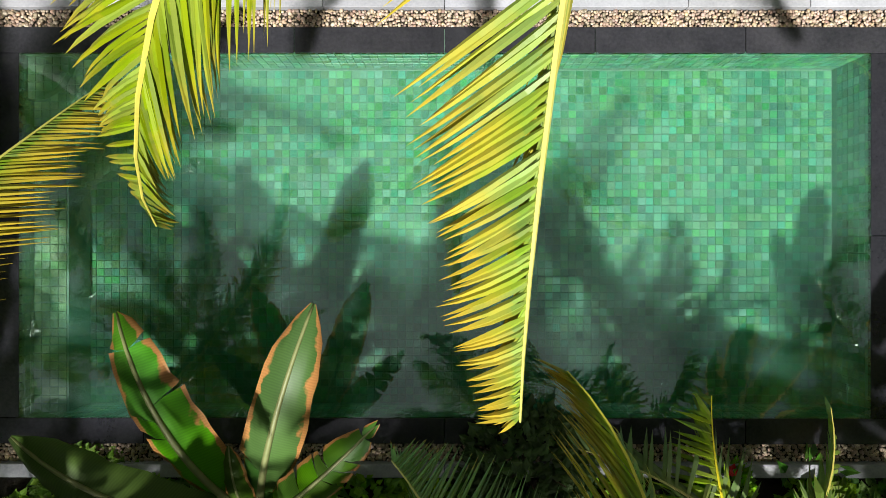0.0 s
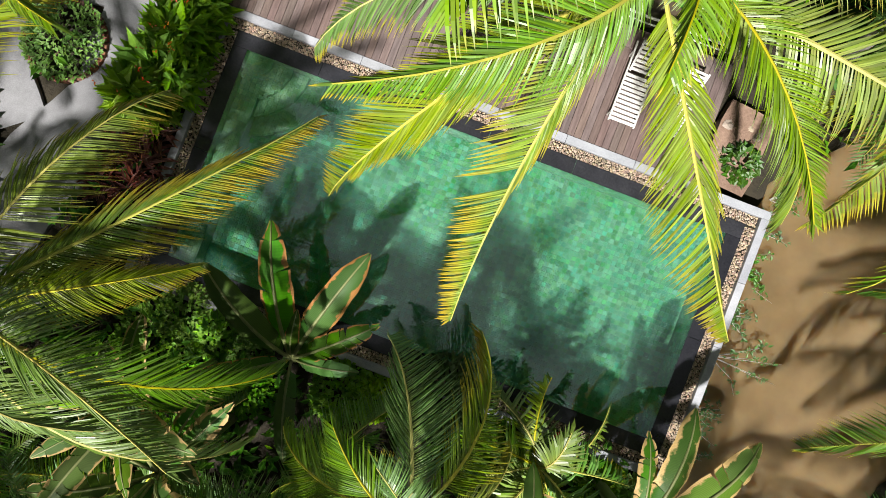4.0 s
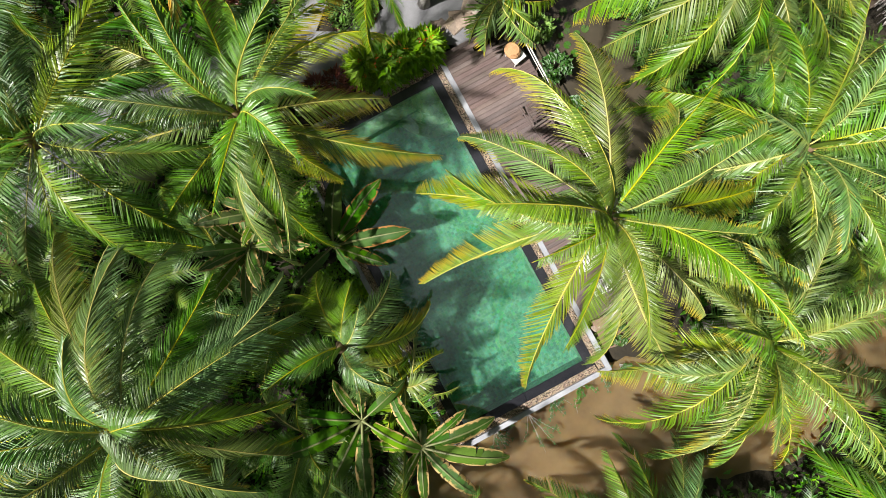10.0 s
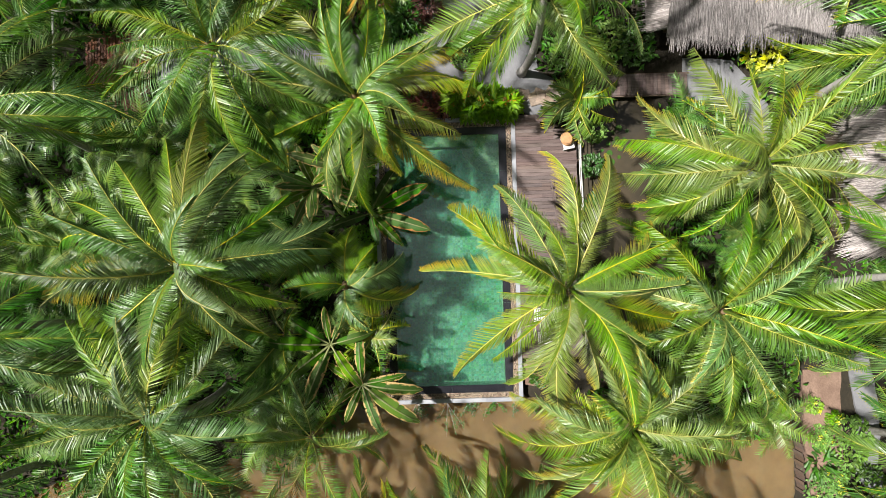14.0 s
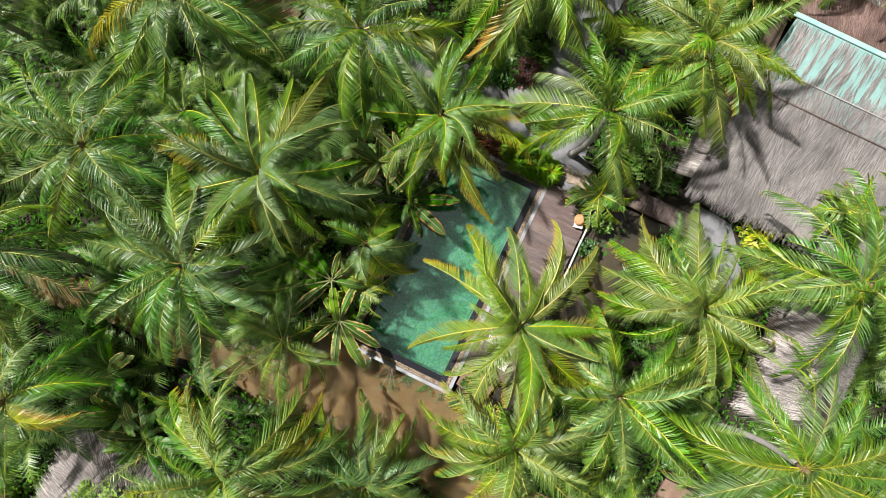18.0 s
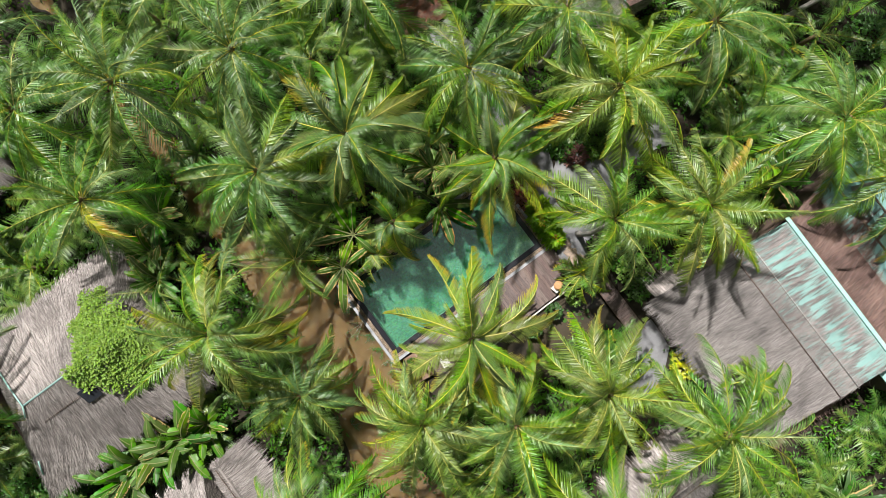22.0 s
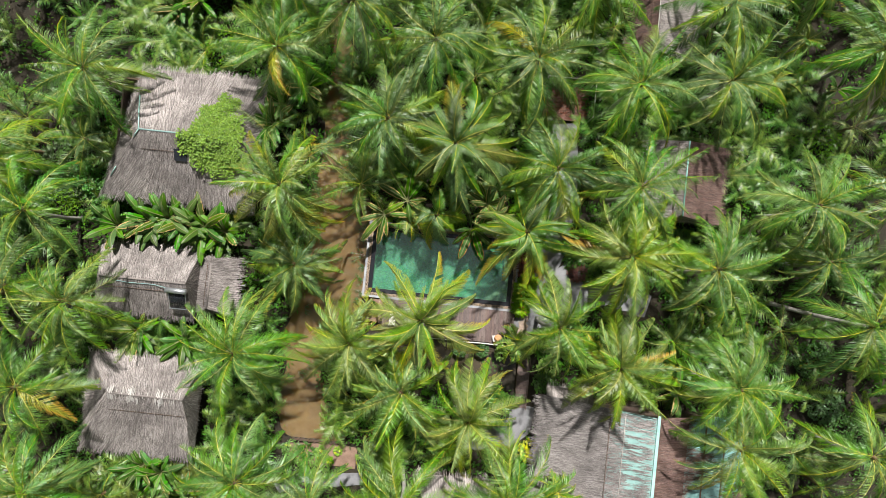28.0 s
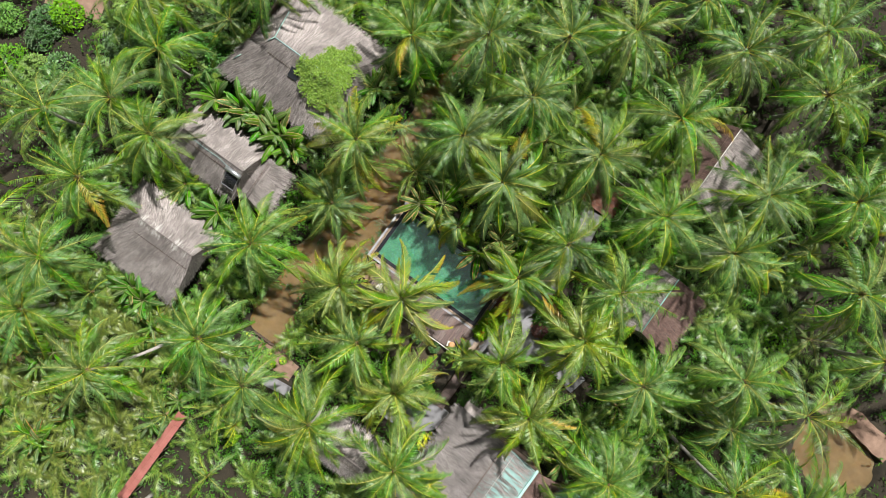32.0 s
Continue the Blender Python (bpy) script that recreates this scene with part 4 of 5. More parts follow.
def more_young():
    rnd = random.Random(33)
    spots = []
    for _ in range(3000):
        x, y = rnd.uniform(-42, 38), rnd.uniform(-38, 38)
        if len(spots) >= 84 or math.hypot(x + 36.5, y + 6.3) < 5 or not free_land(x, y, 0.7) or math.hypot(x, y) < 6.5:
            continue
        if min([math.hypot(x - a, y - b) for a, b in PALM_SPOTS + spots]) < 2.4:
            continue
        spots.append((x, y))
        young_palm(x, y, 100 + len(spots), rnd.uniform(0.5, 0.75), rnd.choice((DEEP, GREEN, GREEN, LIME)), rnd.uniform(0.8, 2.6), 9)


more_young()

# ---- bananas ----


def banana_leaf(seed, length=2.3, torn=0.25):
    """A paddle leaf along +x with a thick rib and split, ragged halves."""
    rnd = random.Random(seed)
    m, spine, px, pz = 16, [], 0.0, 0.0
    for k in range(m + 1):
        a = radians(62 - 75 * (k / m) ** 1.4)
        spine.append((px, pz, a))
        px, pz = px + math.cos(a) * length / m, pz + math.sin(a) * length / m
    verts, faces = tube([(x, 0, z) for x, z, a in spine], [0.035 * (1 - 0.8 * k / m) + 0.004 for k in range(m + 1)], 5)
    slots, rim = [1] * len(faces), [0.0] * len(verts)
    for sg in (-1, 1):
        row = None
        for k in range(2, m + 1):
            s = (k - 2) / (m - 2)
            w = 0.225 * math.sin(min(0.93, 0.10 + s * 0.86) * math.pi) ** 0.5 * rnd.uniform(0.94, 1.04) * (1 - 0.80 * s**14)
            x, z, a = spine[k]
            here = []
            split = row is None or rnd.random() < torn
            sway = rnd.uniform(-0.07, 0.07) if split else 0
            for u in (0, 0.5, 0.86, 1):
                here.append((x + 0.10 * u * (1 - s**3) + sway * u, sg * w * u, z + 0.03 * u - 0.16 * u * u * w / 0.3 * rnd.uniform(0.6, 1.4)))
            b = len(verts)
            verts += here
            rim += [0.0, 0.08 + 0.1 * s, 0.26 + 0.2 * s, 0.80 + 0.2 * s]
            if row is not None:
                if split:
                    c = len(verts)
                    old = verts[row : row + 4]
                    verts += [old[0]] + [tuple(np.array(old[i]) * (1 - w_) + np.array(here[i]) * w_) for i, w_ in ((1, 0.08), (2, 0.25), (3, 0.35))]
                    rim += [0.0, 0.15, 0.5, 1.0]
                    row = c
                for q in range(3):
                    f = (row + q, row + q + 1, b + q + 1, b + q)
                    faces.append(f if sg > 0 else f[::-1])
                    slots.append(0)
            row = b
    return mesh_of("leaf_blade", verts, faces, [BANANA, STEM], slots, rim, smooth=True)


BLADE_CHORD, BLADE_RISE = 2.02, 36.0
BLADES = [banana_leaf(1, torn=0.12), banana_leaf(2, torn=0.3), banana_leaf(3, torn=0.5)]


def banana_plant(x, y, height, leaves, seed=0, dry=0.2, scale=1.0, whole=False, label="banana plant with broad green leaves"):
    rnd = random.Random(seed)
    t = thing("banana_plant", label, "banana plant", pose(x, y, 0), "banana plants")
    part("stem", tube_mesh("stem", [(0, 0, LAND - 0.1), (0.03, 0, height * 0.5), (0.05, 0.02, height)], [0.13, 0.11, 0.07], STEM, 8), t)
    for az, pitch, size in leaves:
        me = BLADES[(0, 1, 0, 2)[len(t.children) % 4]] if whole else rnd.choice(BLADES)
        if isinstance(pitch, tuple):
            pitch = math.degrees(math.atan2(pitch[0], size)) - BLADE_RISE
            size = math.hypot(size, math.tan(radians(pitch + BLADE_RISE)) * size) / BLADE_CHORD
        scorched = rnd.random() < dry
        ob = part("leaf", me, t, "scorched leaf with dry tattered edges" if scorched else "", m=pose(0, 0, height - 0.05, 0, 0, az) @ pose(0, 0, 0, 0, -pitch, 0) @ Matrix.Scale(size * scale, 4))
        s = ob.material_slots[0]
        s.link, s.material = "OBJECT", (BANANA_DRY if whole else BANANA_TATTER) if scorched else BRIGHT if whole and size < 0.6 else BANANA
    return t


def some_leaves(rnd, n):
    return [(i * 137.5 + rnd.uniform(-20, 20), rnd.uniform(-25, 22), rnd.uniform(0.75, 1.05)) for i in range(n)]


banana_plant(-1.9, -2.95, 0.85, ((113, (1.05,), 2.25), (72, (1.0,), 2.25), (44, (1.0,), 1.65), (143, (1.3,), 1.9), (15, (0.6,), 1.2), (95, (0.7,), 0.9), (-150, (0.5,), 1.6), (-70, (0.5,), 1.6)), 3, 0.6, whole=True, label="banana plant with red-rimmed upright leaves beside the pool")
banana_plant(-3.35, -3.75, 2.95, some_leaves(random.Random(5), 12), 5, 0.95, 0.85, label="banana plant with many scorched brown-edged leaves")
banana_plant(-2.7, -4.6, 3.0, some_leaves(random.Random(6), 12), 6, 0.9, 0.85, label="banana plant with many scorched brown-edged leaves")
C2A = (2.89, -4.33, ((-123, 1.9), (-93, 2.3), (-54, 2.3), (-25, 2.3), (104, 1.5), (153, 1.3), (33, 1.9), (-169, 1.3)))
C2B = (4.38, -3.28, ((82, 2.1), (54, 2.4), (20, 2.0), (-25, 1.5), (-59, 1.5), (100, 1.5), (-178, 1.7), (-121, 1.4)))
banana_plant(C2A[0], C2A[1], 2.4, [(a, (-0.2,), r) for a, r in C2A[2]], 7, 0.55, label="banana plant with drooping green and dry leaves")
banana_plant(C2B[0], C2B[1], 2.2, [(a, (-0.1,), r) for a, r in C2B[2]], 8, 0.95, label="banana plant with scorched yellow-edged leaves by the canal")
SPOTS = ((23.1, -0.5), (21.1, -1.1), (19.6, -1.4), (18.4, -1.2), (17.0, -1.0), (15.7, -0.9), (19.1, -17.0), (20.6, -16.6), (13.0, -8.9), (11.0, -11.8), (20.9, 6.7), (17.6, 7.0), (-17.4, 7.2), (-20.0, 21.8), (19.6, 16.2), (18.3, 16.6), (12.6, -10.4), (-10.0, 23.6), (-8.7, 24.5), (-8.4, 26.8))
for k, (x, y) in enumerate(SPOTS):
    rr = random.Random(50 + k)
    banana_plant(x, y, rr.uniform(1.2, 2.0), some_leaves(rr, 13), 60 + k, 0.15, 1.22 if k < 6 else 1.05)


def more_bananas():
    rnd = random.Random(77)
    made = 0
    for _ in range(800):
        x, y = rnd.uniform(-40, 36), rnd.uniform(-34, 36)
        if made >= 42 or math.hypot(x, y) < 9 or not free_land(x, y, 0.8):
            continue
        banana_plant(x, y, rnd.uniform(0.9, 1.9), some_leaves(rnd, 7), 200 + made, 0.15, rnd.uniform(0.6, 0.85))
        made += 1


more_bananas()


def banana_grove():
    rnd = random.Random(78)
    for k in range(34):
        x, y = rnd.uniform(13.5, 30), rnd.uniform(17, 33)
        if free_land(x, y, 0.5):
            banana_plant(x, y, rnd.uniform(1.0, 2.2), some_leaves(rnd, 8), 300 + k, 0.3, rnd.uniform(0.75, 0.95), "pale green banana plant in a loose grove")


banana_grove()

# ---- shrubs ----


def blades(count, spread, height, size, width, rnd, dome=True, tilt=50, plain=False):
    """Leaf blades over a loose dome, each of four faces, folded along its rib."""
    verts, faces, rim = [], [], []
    for _ in range(count):
        a, r = rnd.uniform(0, 2 * math.pi), spread * math.sqrt(rnd.random())
        lump = 0.75 + 0.5 * noise.noise((r * math.cos(a) * 2.2, r * math.sin(a) * 2.2, spread * 9))
        top = height * (1 - 0.75 * (r / spread) ** 2 if dome else 1) * lump
        c = Vector((r * math.cos(a), r * math.sin(a), max(0.03, top * rnd.uniform(0.55, 1.05))))
        az, el = a + rnd.uniform(-1.3, 1.3), radians(rnd.uniform(-15, tilt))
        d = Vector((math.cos(az) * math.cos(el), math.sin(az) * math.cos(el), math.sin(el)))
        s = d.cross(Vector((0, 0, 1))).normalized()
        up = s.cross(d)
        l = size * rnd.uniform(0.7, 1.25)
        w = width * l
        b = len(verts)
        if plain:
            verts += [c, c + d * l * 0.55 + s * w, c + d * l - up * l * 0.3, c + d * l * 0.55 - s * w]
            rim += [0.1, 0.4, 0.75, 0.4]
            faces += [(b, b + 2, b + 1), (b, b + 3, b + 2)]
            continue
        verts += [c, c + d * l * 0.5 + s * w + up * w * 0.4, c + d * l * 0.5 - up * l * 0.02, c + d * l * 0.5 - s * w + up * w * 0.4, c + d * l - up * l * 0.2]
        rim += [0.1, 0.4, 0.2, 0.4, 0.75]
        faces += [(b, b + 2, b + 1), (b, b + 3, b + 2), (b + 1, b + 2, b + 4), (b + 2, b + 3, b + 4)]
    return verts, faces, rim


def shrub(x, y, spread, height, mat, label, category="shrub", size=0.16, width=0.3, count=420, z=LAND, seed=0, name="shrub", group="", tilt=50):
    rnd = random.Random(seed)
    t = thing(name, label, category, pose(x, y, z), group)
    v, f, r = blades(count, spread, height, size, width, rnd, tilt=tilt)
    part("foliage", mesh_of("foliage", v, f, mat, rim=r), t)
    for k in range(4):
        a = k * 1.7
        part("stem", tube_mesh("stem", [(0.05 * math.cos(a), 0.05 * math.sin(a), -0.05), (spread * 0.5 * math.cos(a), spread * 0.5 * math.sin(a), height * 0.6)], [0.02, 0.008], TIMBER, 5), t)
    return t


shrub(0.95, -2.75, 0.75, 1.0, SHRUB, "dense round dark green shrub leaning over the kerb", size=0.15, count=900, seed=1)
for k, (x, y, r) in enumerate(((-6.15, 1.9, 0.55), (-6.25, 1.1, 0.6), (-6.45, 0.5, 0.5), (-6.1, 2.5, 0.4))):
    ob = shrub(x, y, r, 0.95, BRIGHT, "leafy heliconia clump with small orange flowers", "heliconia", 0.42, 0.17, 360, seed=10 + k, name="heliconia", group="heliconias by the kerb", tilt=70)
    rr = random.Random(k)
    for j in range(4):
        a, q = rr.uniform(0, 6.28), r * rr.random()
        v, f, rm = blades(5, 0.04, 0.06, 0.06, 0.2, rr)
        part("flower", mesh_of("flower", v, f, FLOWER, rim=rm), ob, "orange-red flower bract", m=pose(q * math.cos(a), q * math.sin(a), 0.95))
for k, (x, y) in enumerate(((-6.15, -0.05), (-6.0, -0.65), (-6.5, -0.5), (-6.05, -1.2), (-6.6, -1.2))):
    shrub(x, y, 0.33, 0.6, MAROON, "maroon and orange cordyline rosette", "cordyline", 0.36, 0.1, 90, seed=30 + k, name="cordyline", group="cordylines by the path", tilt=75)
shrub(-8.35, 1.05, 0.80, 0.55, BRIGHT, "low clipped green plants filling the brick ring", size=0.1, count=900, seed=41, z=0.0)
for k, (x, y) in enumerate(((-9.6, -1.4), (-10.0, -0.6), (-10.6, -1.5), (-9.3, -2.3), (-10.2, -2.6), (-11.0, -0.4))):
    shrub(x, y, 0.62, 1.2, MAROON if k % 3 == 1 else SHRUB, "dark glossy frangipani shrub with broad leaves" if k % 3 != 1 else "dark maroon hedge plant", size=0.26, width=0.22, count=330, seed=50 + k, tilt=65)
for k, (x, y, r, h) in enumerate(((1.9, -3.3, 0.45, 0.6), (3.1, -3.45, 0.5, 0.7), (4.4, -3.25, 0.45, 0.45), (5.2, -3.3, 0.4, 0.4), (-0.3, -3.3, 0.45, 0.5), (-2.9, -3.3, 0.45, 0.4), (-4.2, -3.1, 0.6, 0.45), (-0.9, -3.4, 0.6, 0.6), (2.3, -3.7, 0.7, 0.9), (-4.7, -3.7, 0.7, 0.7), (-3.6, -3.25, 0.5, 0.5), (-2.7, -4.0, 0.6, 0.6), (-3.6, -4.6, 0.7, 0.8), (-5.2, -4.5, 0.7, 0.8))):
    shrub(x, y, r, h, BRIGHT, "low leafy green hedge plant along the kerb", size=0.12, width=0.32, count=560, seed=70 + k, group="hedge plants by the kerb")
for k, (x, y, r, h) in enumerate(((-7.9, 12.8, 0.8, 1.9), (-8.5, 13.3, 0.6, 1.7))):
    shrub(x, y, r, h, CROTON, "bright yellow croton bush beside the thatched hall", "croton", 0.3, 0.28, 260, seed=90 + k)
for k, (x, y, r, h) in enumerate(((19.9, -14.7, 1.5, 1.8), (18.0, -14.5, 1.4, 1.6), (16.4, -14.2, 1.2, 1.6), (-23.6, 16.8, 1.8, 2.4), (-19.5, 3.0, 1.2, 2.0), (18.6, 7.0, 1.3, 1.1), (19.8, 6.9, 1.0, 1.0), (-4.6, 8.9, 0.7, 0.9), (-3.6, 5.9, 0.4, 0.5), (-5.0, 6.0, 0.4, 0.5), (-2.0, 6.0, 0.45, 0.5), (-8.6, 6.6, 0.8, 1.2), (-8.4, 7.7, 0.8, 1.0),
                                (-5.2, 9.4, 0.7, 0.8), (-8.0, 5.0, 0.8, 1.3), (7.6, 15.6, 1.0, 0.8), (9.6, 16.2, 1.0, 0.9), (-26.5, -12.0, 1.6, 2.2), (-30.0, -2.5, 1.6, 1.6))):
    shrub(x, y, r, h, BRIGHT if k % 2 else SHRUB, "rounded green garden shrub among the palms", size=0.2, width=0.3, count=int(420 * r), seed=110 + k, group="garden shrubs")


def areca(x, y, z, seed):
    rnd = random.Random(seed)
    t = thing("areca_palm", "small bright green areca palm with stiff fans", "palm", pose(x, y, 0), "areca palms")
    part("trunk", tube_mesh("trunk", [(0, 0, LAND - 0.1), (0.05, 0, z)], [0.07, 0.05], BARK, 7), t)
    for i in range(12):
        put_frond(t, (rnd.choice((0, 1, 2, 2)), rnd.randrange(3), "fan"), z, i * 137.5, rnd.uniform(0.85, 1.15), LIME if i % 3 else GREEN)
    return t


for k, (x, y, z) in enumerate(((-9.4, 14.4, 3.6), (11.0, -0.1, 3.0), (-23.4, -18.2, 3.2), (5.9, 19.7, 3.2), (2.75, -3.0, 1.5), (-21.4, -15.0, 3.4), (-6.0, 5.0, 1.2))):
    areca(x, y, z, 300 + k)


def undergrowth():
    """Loose ground cover over the whole grove."""
    rnd = random.Random(99)
    for mat, label, count, size in ((SHRUB, "tangled dark green undergrowth between the palms", 13500, 0.29), (BRIGHT, "patches of lighter green weeds", 2200, 0.2)):
        verts, faces, rim = [], [], []
        made = 0
        while made < count:
            x, y = (rnd.uniform(-48, 50), rnd.uniform(-42, 42)) if rnd.random() < 0.6 else (rnd.uniform(-25, 27), rnd.uniform(-24, 24))
            if not free_land(x, y, 0.25):
                continue
            made += 1
            v, f, r = blades(10, rnd.uniform(0.3, 0.62), rnd.uniform(0.4, 1.2) if math.hypot(x, y) > 7 else 0.45, size, 0.2 if size < 0.8 else 0.11, rnd, tilt=70, plain=True)
            b = len(verts)
            verts += [(p.x + x, p.y + y, p.z + LAND) for p in v]
            faces += [tuple(b + i for i in q) for q in f]
            rim += r
        tagged(new("undergrowth", mesh_of("undergrowth", verts, faces, mat, rim=rim)), label, "undergrowth", kind="stuff")


undergrowth()


def low_frond(verts, faces, rim, root, az, length, pitch, bend, rnd):
    """One low arching feather leaf, a narrow rib with pointed leaflets."""
    ca, sa = math.cos(az), math.sin(az)
    p, pairs, pts = Vector(root), 24, []
    for k in range(pairs + 1):
        a = radians(pitch - bend * (k / pairs) ** 1.3)
        pts.append((p.copy(), a))
        p = p + Vector((ca * math.cos(a), sa * math.cos(a), math.sin(a))) * (length / pairs)
    side = Vector((-sa, ca, 0))
    for k in range(2, pairs):
        q, a = pts[k]
        s = k / pairs
        along = Vector((ca * math.cos(a), sa * math.cos(a), math.sin(a)))
        l = length * 0.27 * min(1, 0.4 + 2 * s) * (1 - 0.6 * max(0, s - 0.5) / 0.5)
        for sg in (-1, 1):
            d = (along * (0.5 + 0.5 * s) + side * sg + Vector((0, 0, rnd.uniform(-0.5, 0.25)))).normalized()
            w = along * (0.017 * length)
            b = len(verts)
            verts += [q - w, q + w, q + d * l * rnd.uniform(0.85, 1.1) + Vector((0, 0, -0.12 * l))]
            rim += [-0.2, -0.2, 0.6]
            faces.append((b, b + 1, b + 2))


def feather_undergrowth():
    rnd = random.Random(61)
    for mat, label, clumps, area in ((GREEN, "low feathery palm fronds filling the undergrowth", 420, (-42, 38, -38, 38)), (DEEP, "dark feathery seedlings of palms", 260, (-42, 38, -38, 38)), (LIME, "pale green arching fronds of a dense palm thicket", 150, (12, 31, 16.5, 34))):
        verts, faces, rim, made = [], [], [], 0
        while made < clumps:
            x, y = (rnd.uniform(*area[:2]), rnd.uniform(*area[2:])) if mat == LIME or rnd.random() < 0.5 else (rnd.uniform(-25, 27), rnd.uniform(-24, 24))
            if not free_land(x, y, 0.6) or math.hypot(x, y) < 7.5:
                continue
            made += 1
            high = rnd.uniform(0.1, 1.3)
            for i in range(6):
                low_frond(verts, faces, rim, (x, y, LAND + high), i * 2.4 + rnd.uniform(-0.4, 0.4), rnd.uniform(1.5, 2.7), rnd.uniform(35, 70), rnd.uniform(60, 90), rnd)
        tagged(new("undergrowth", mesh_of("undergrowth", verts, faces, mat, rim=rim, smooth=True)), label, "undergrowth", kind="stuff")
    verts, faces, rim = [], [], []
    for i in range(70):
        low_frond(verts, faces, rim, (rnd.uniform(21.5, 27), rnd.uniform(21, 26), LAND + rnd.uniform(0.3, 1.0)), rnd.uniform(0, 6.28), rnd.uniform(1.5, 2.8), rnd.uniform(0, 35), 45, rnd)
    tagged(new("dead_fronds", mesh_of("dead_fronds", verts, faces, HUSK, rim=rim)), "heap of dry brown fallen palm fronds", "dead fronds", kind="stuff")


feather_undergrowth()


def rock(name, x, y, z, size, mat, seed, label, category, group):
    rnd = random.Random(seed)
    bm = bmesh.new()
    bmesh.ops.create_icosphere(bm, subdivisions=2, radius=1.0)
    for v in bm.verts:
        v.co = Vector((v.co.x * 1.25, v.co.y, v.co.z * 0.5)) * size * (1 + 0.7 * noise.noise(v.co * 1.1 + Vector((seed, 0, 0))))
    me = bpy.data.meshes.new(name)
    bm.to_mesh(me)
    bm.free()
    me.materials.append(mat)
    ob = new(name, me)
    ob.matrix_world = pose(x, y, z, 0, 0, rnd.uniform(0, 360))
    return tagged(ob, label, category, group)


rr = random.Random(71)
for k in range(34):
    rock("rubble_stone", rr.uniform(4.12, 4.95), rr.uniform(2.95, 4.35), LAND + 0.06, rr.uniform(0.03, 0.11), (CLAY, SAND, CLAY, SAND)[k % 4], k, "pale pinkish rubble stone at the end of the deck", "stone", "rubble stones")
rock("pond_stump", -35.9, -6.4, RIVER_Z + 0.05, 0.45, TIMBER, 5, "dark round stump standing in the muddy pond", "stump", "")
for k in range(16):
    a, r = k * 2.4, 0.22 * math.sqrt(k)
    pts = [(0.0, 0.0, 0.012)] + [(0.13 * math.cos(0.25 + j * 0.45), 0.13 * math.sin(0.25 + j * 0.45), 0.016 + 0.004 * (j % 2)) for j in range(14)]
    rim_ = [(x, y, 0.004) for x, y, z in pts[1:]]
    fs = [(0, j, j + 1) for j in range(1, 14)] + [(j + 1, j, j + 14, j + 15) for j in range(1, 14)]
    pad = new("lily_pad", mesh_of("lily_pad", pts + rim_, fs, SHRUB) if k == 0 else bpy.data.meshes["lily_pad"])
    pad.matrix_world = pose(-4.6 + r * math.cos(a), 6.95 + 0.8 * r * math.sin(a), RIVER_Z + 0.006, 0, 0, k * 77) @ Matrix.Scale(0.8 + 0.25 * math.sin(k * 3), 4)
    tagged(pad, "round green lily pad floating on the dark pond", "lily pad", "lily pads")
shrub(4.75, 3.5, 0.35, 0.35, SHRUB, "low weeds among the rubble by the deck", "weeds", seed=400, count=160, size=0.16)
shrub(-2.2, 8.9, 0.8, 0.9, SHRUB, "bushy green plant at the pond's edge", seed=401, count=420, size=0.18)
for k, (x, y, r) in enumerate(((7.45, 14.55, 0.45), (6.2, 14.35, 0.3), (9.1, 15.0, 0.6), (9.6, 14.6, 0.7), (6.7, 15.1, 0.25))):
    ob = shrub(x, y, r, 0.5, BRIGHT, "low yellow-flowering bush on the clay bank", seed=410 + k, count=int(500 * r), size=0.14, group="bank bushes")
    rr = random.Random(k)
    for j in range(5):
        v, f, rm = blades(6, 0.04, 0.05, 0.06, 0.4, rr)
        part("flower", mesh_of("flower", v, f, CROTON, rim=rm), ob, "small yellow flower", m=pose(rr.uniform(-r, r) * 0.7, rr.uniform(-r, r) * 0.7, 0.45))
shrub(8.45, 14.5, 0.42, 0.5, DEEP, "spiky dark green agave rosette on the clay bank", "agave", 0.55, 0.14, 36, seed=420, name="agave", tilt=70)
ob = shrub(19.3, 15.7, 0.9, 1.7, CROTON, "variegated white and yellow shrub beside the thatched house", seed=421, count=300, size=0.26, width=0.3)
ob = shrub(3.3, -2.95, 0.3, 0.45, BRIGHT, "small hibiscus bush with one red flower", "hibiscus", seed=422, count=220, size=0.1, name="hibiscus")
v, f, rm = blades(9, 0.03, 0.04, 0.07, 0.45, random.Random(2))
part("flower", mesh_of("flower", v, f, surface("red_petal", (0.55, 0.01, 0.015), (0.75, 0.03, 0.03), 9.0, rough=0.5), rim=rm), ob, "bright red hibiscus flower", m=pose(-0.05, 0.3, 0.35))
for k, (x, y, r, h) in enumerate(((30.6, -1.1, 1.6, 2.0), (28.6, -1.8, 1.5, 1.8), (31.8, 0.6, 1.4, 1.7), (27.4, -3.4, 1.3, 1.6), (15.2, 16.9, 1.0, 1.2), (-30.6, 9.3, 1.6, 2.4), (-27.8, 4.0, 1.3, 1.6), (-29.0, 7.2, 1.3, 1.8), (24.5, 29.0, 1.8, 0.9), (26.2, 28.0, 1.4, 0.8), (15.4, -16.2, 1.4, 1.5), (-7.5, 23.5, 1.2, 1.3), (-10.9, 22.8, 1.2, 1.3), (-5.3, 22.2, 1.2, 1.3), (-8.9, 25.2, 1.2, 1.3))):
    shrub(x, y, r, h, BRIGHT if k in (1, 8, 9) else SHRUB, "dense leafy green bush between the palms", size=0.22, width=0.32, count=int(520 * r), seed=430 + k, group="grove bushes")


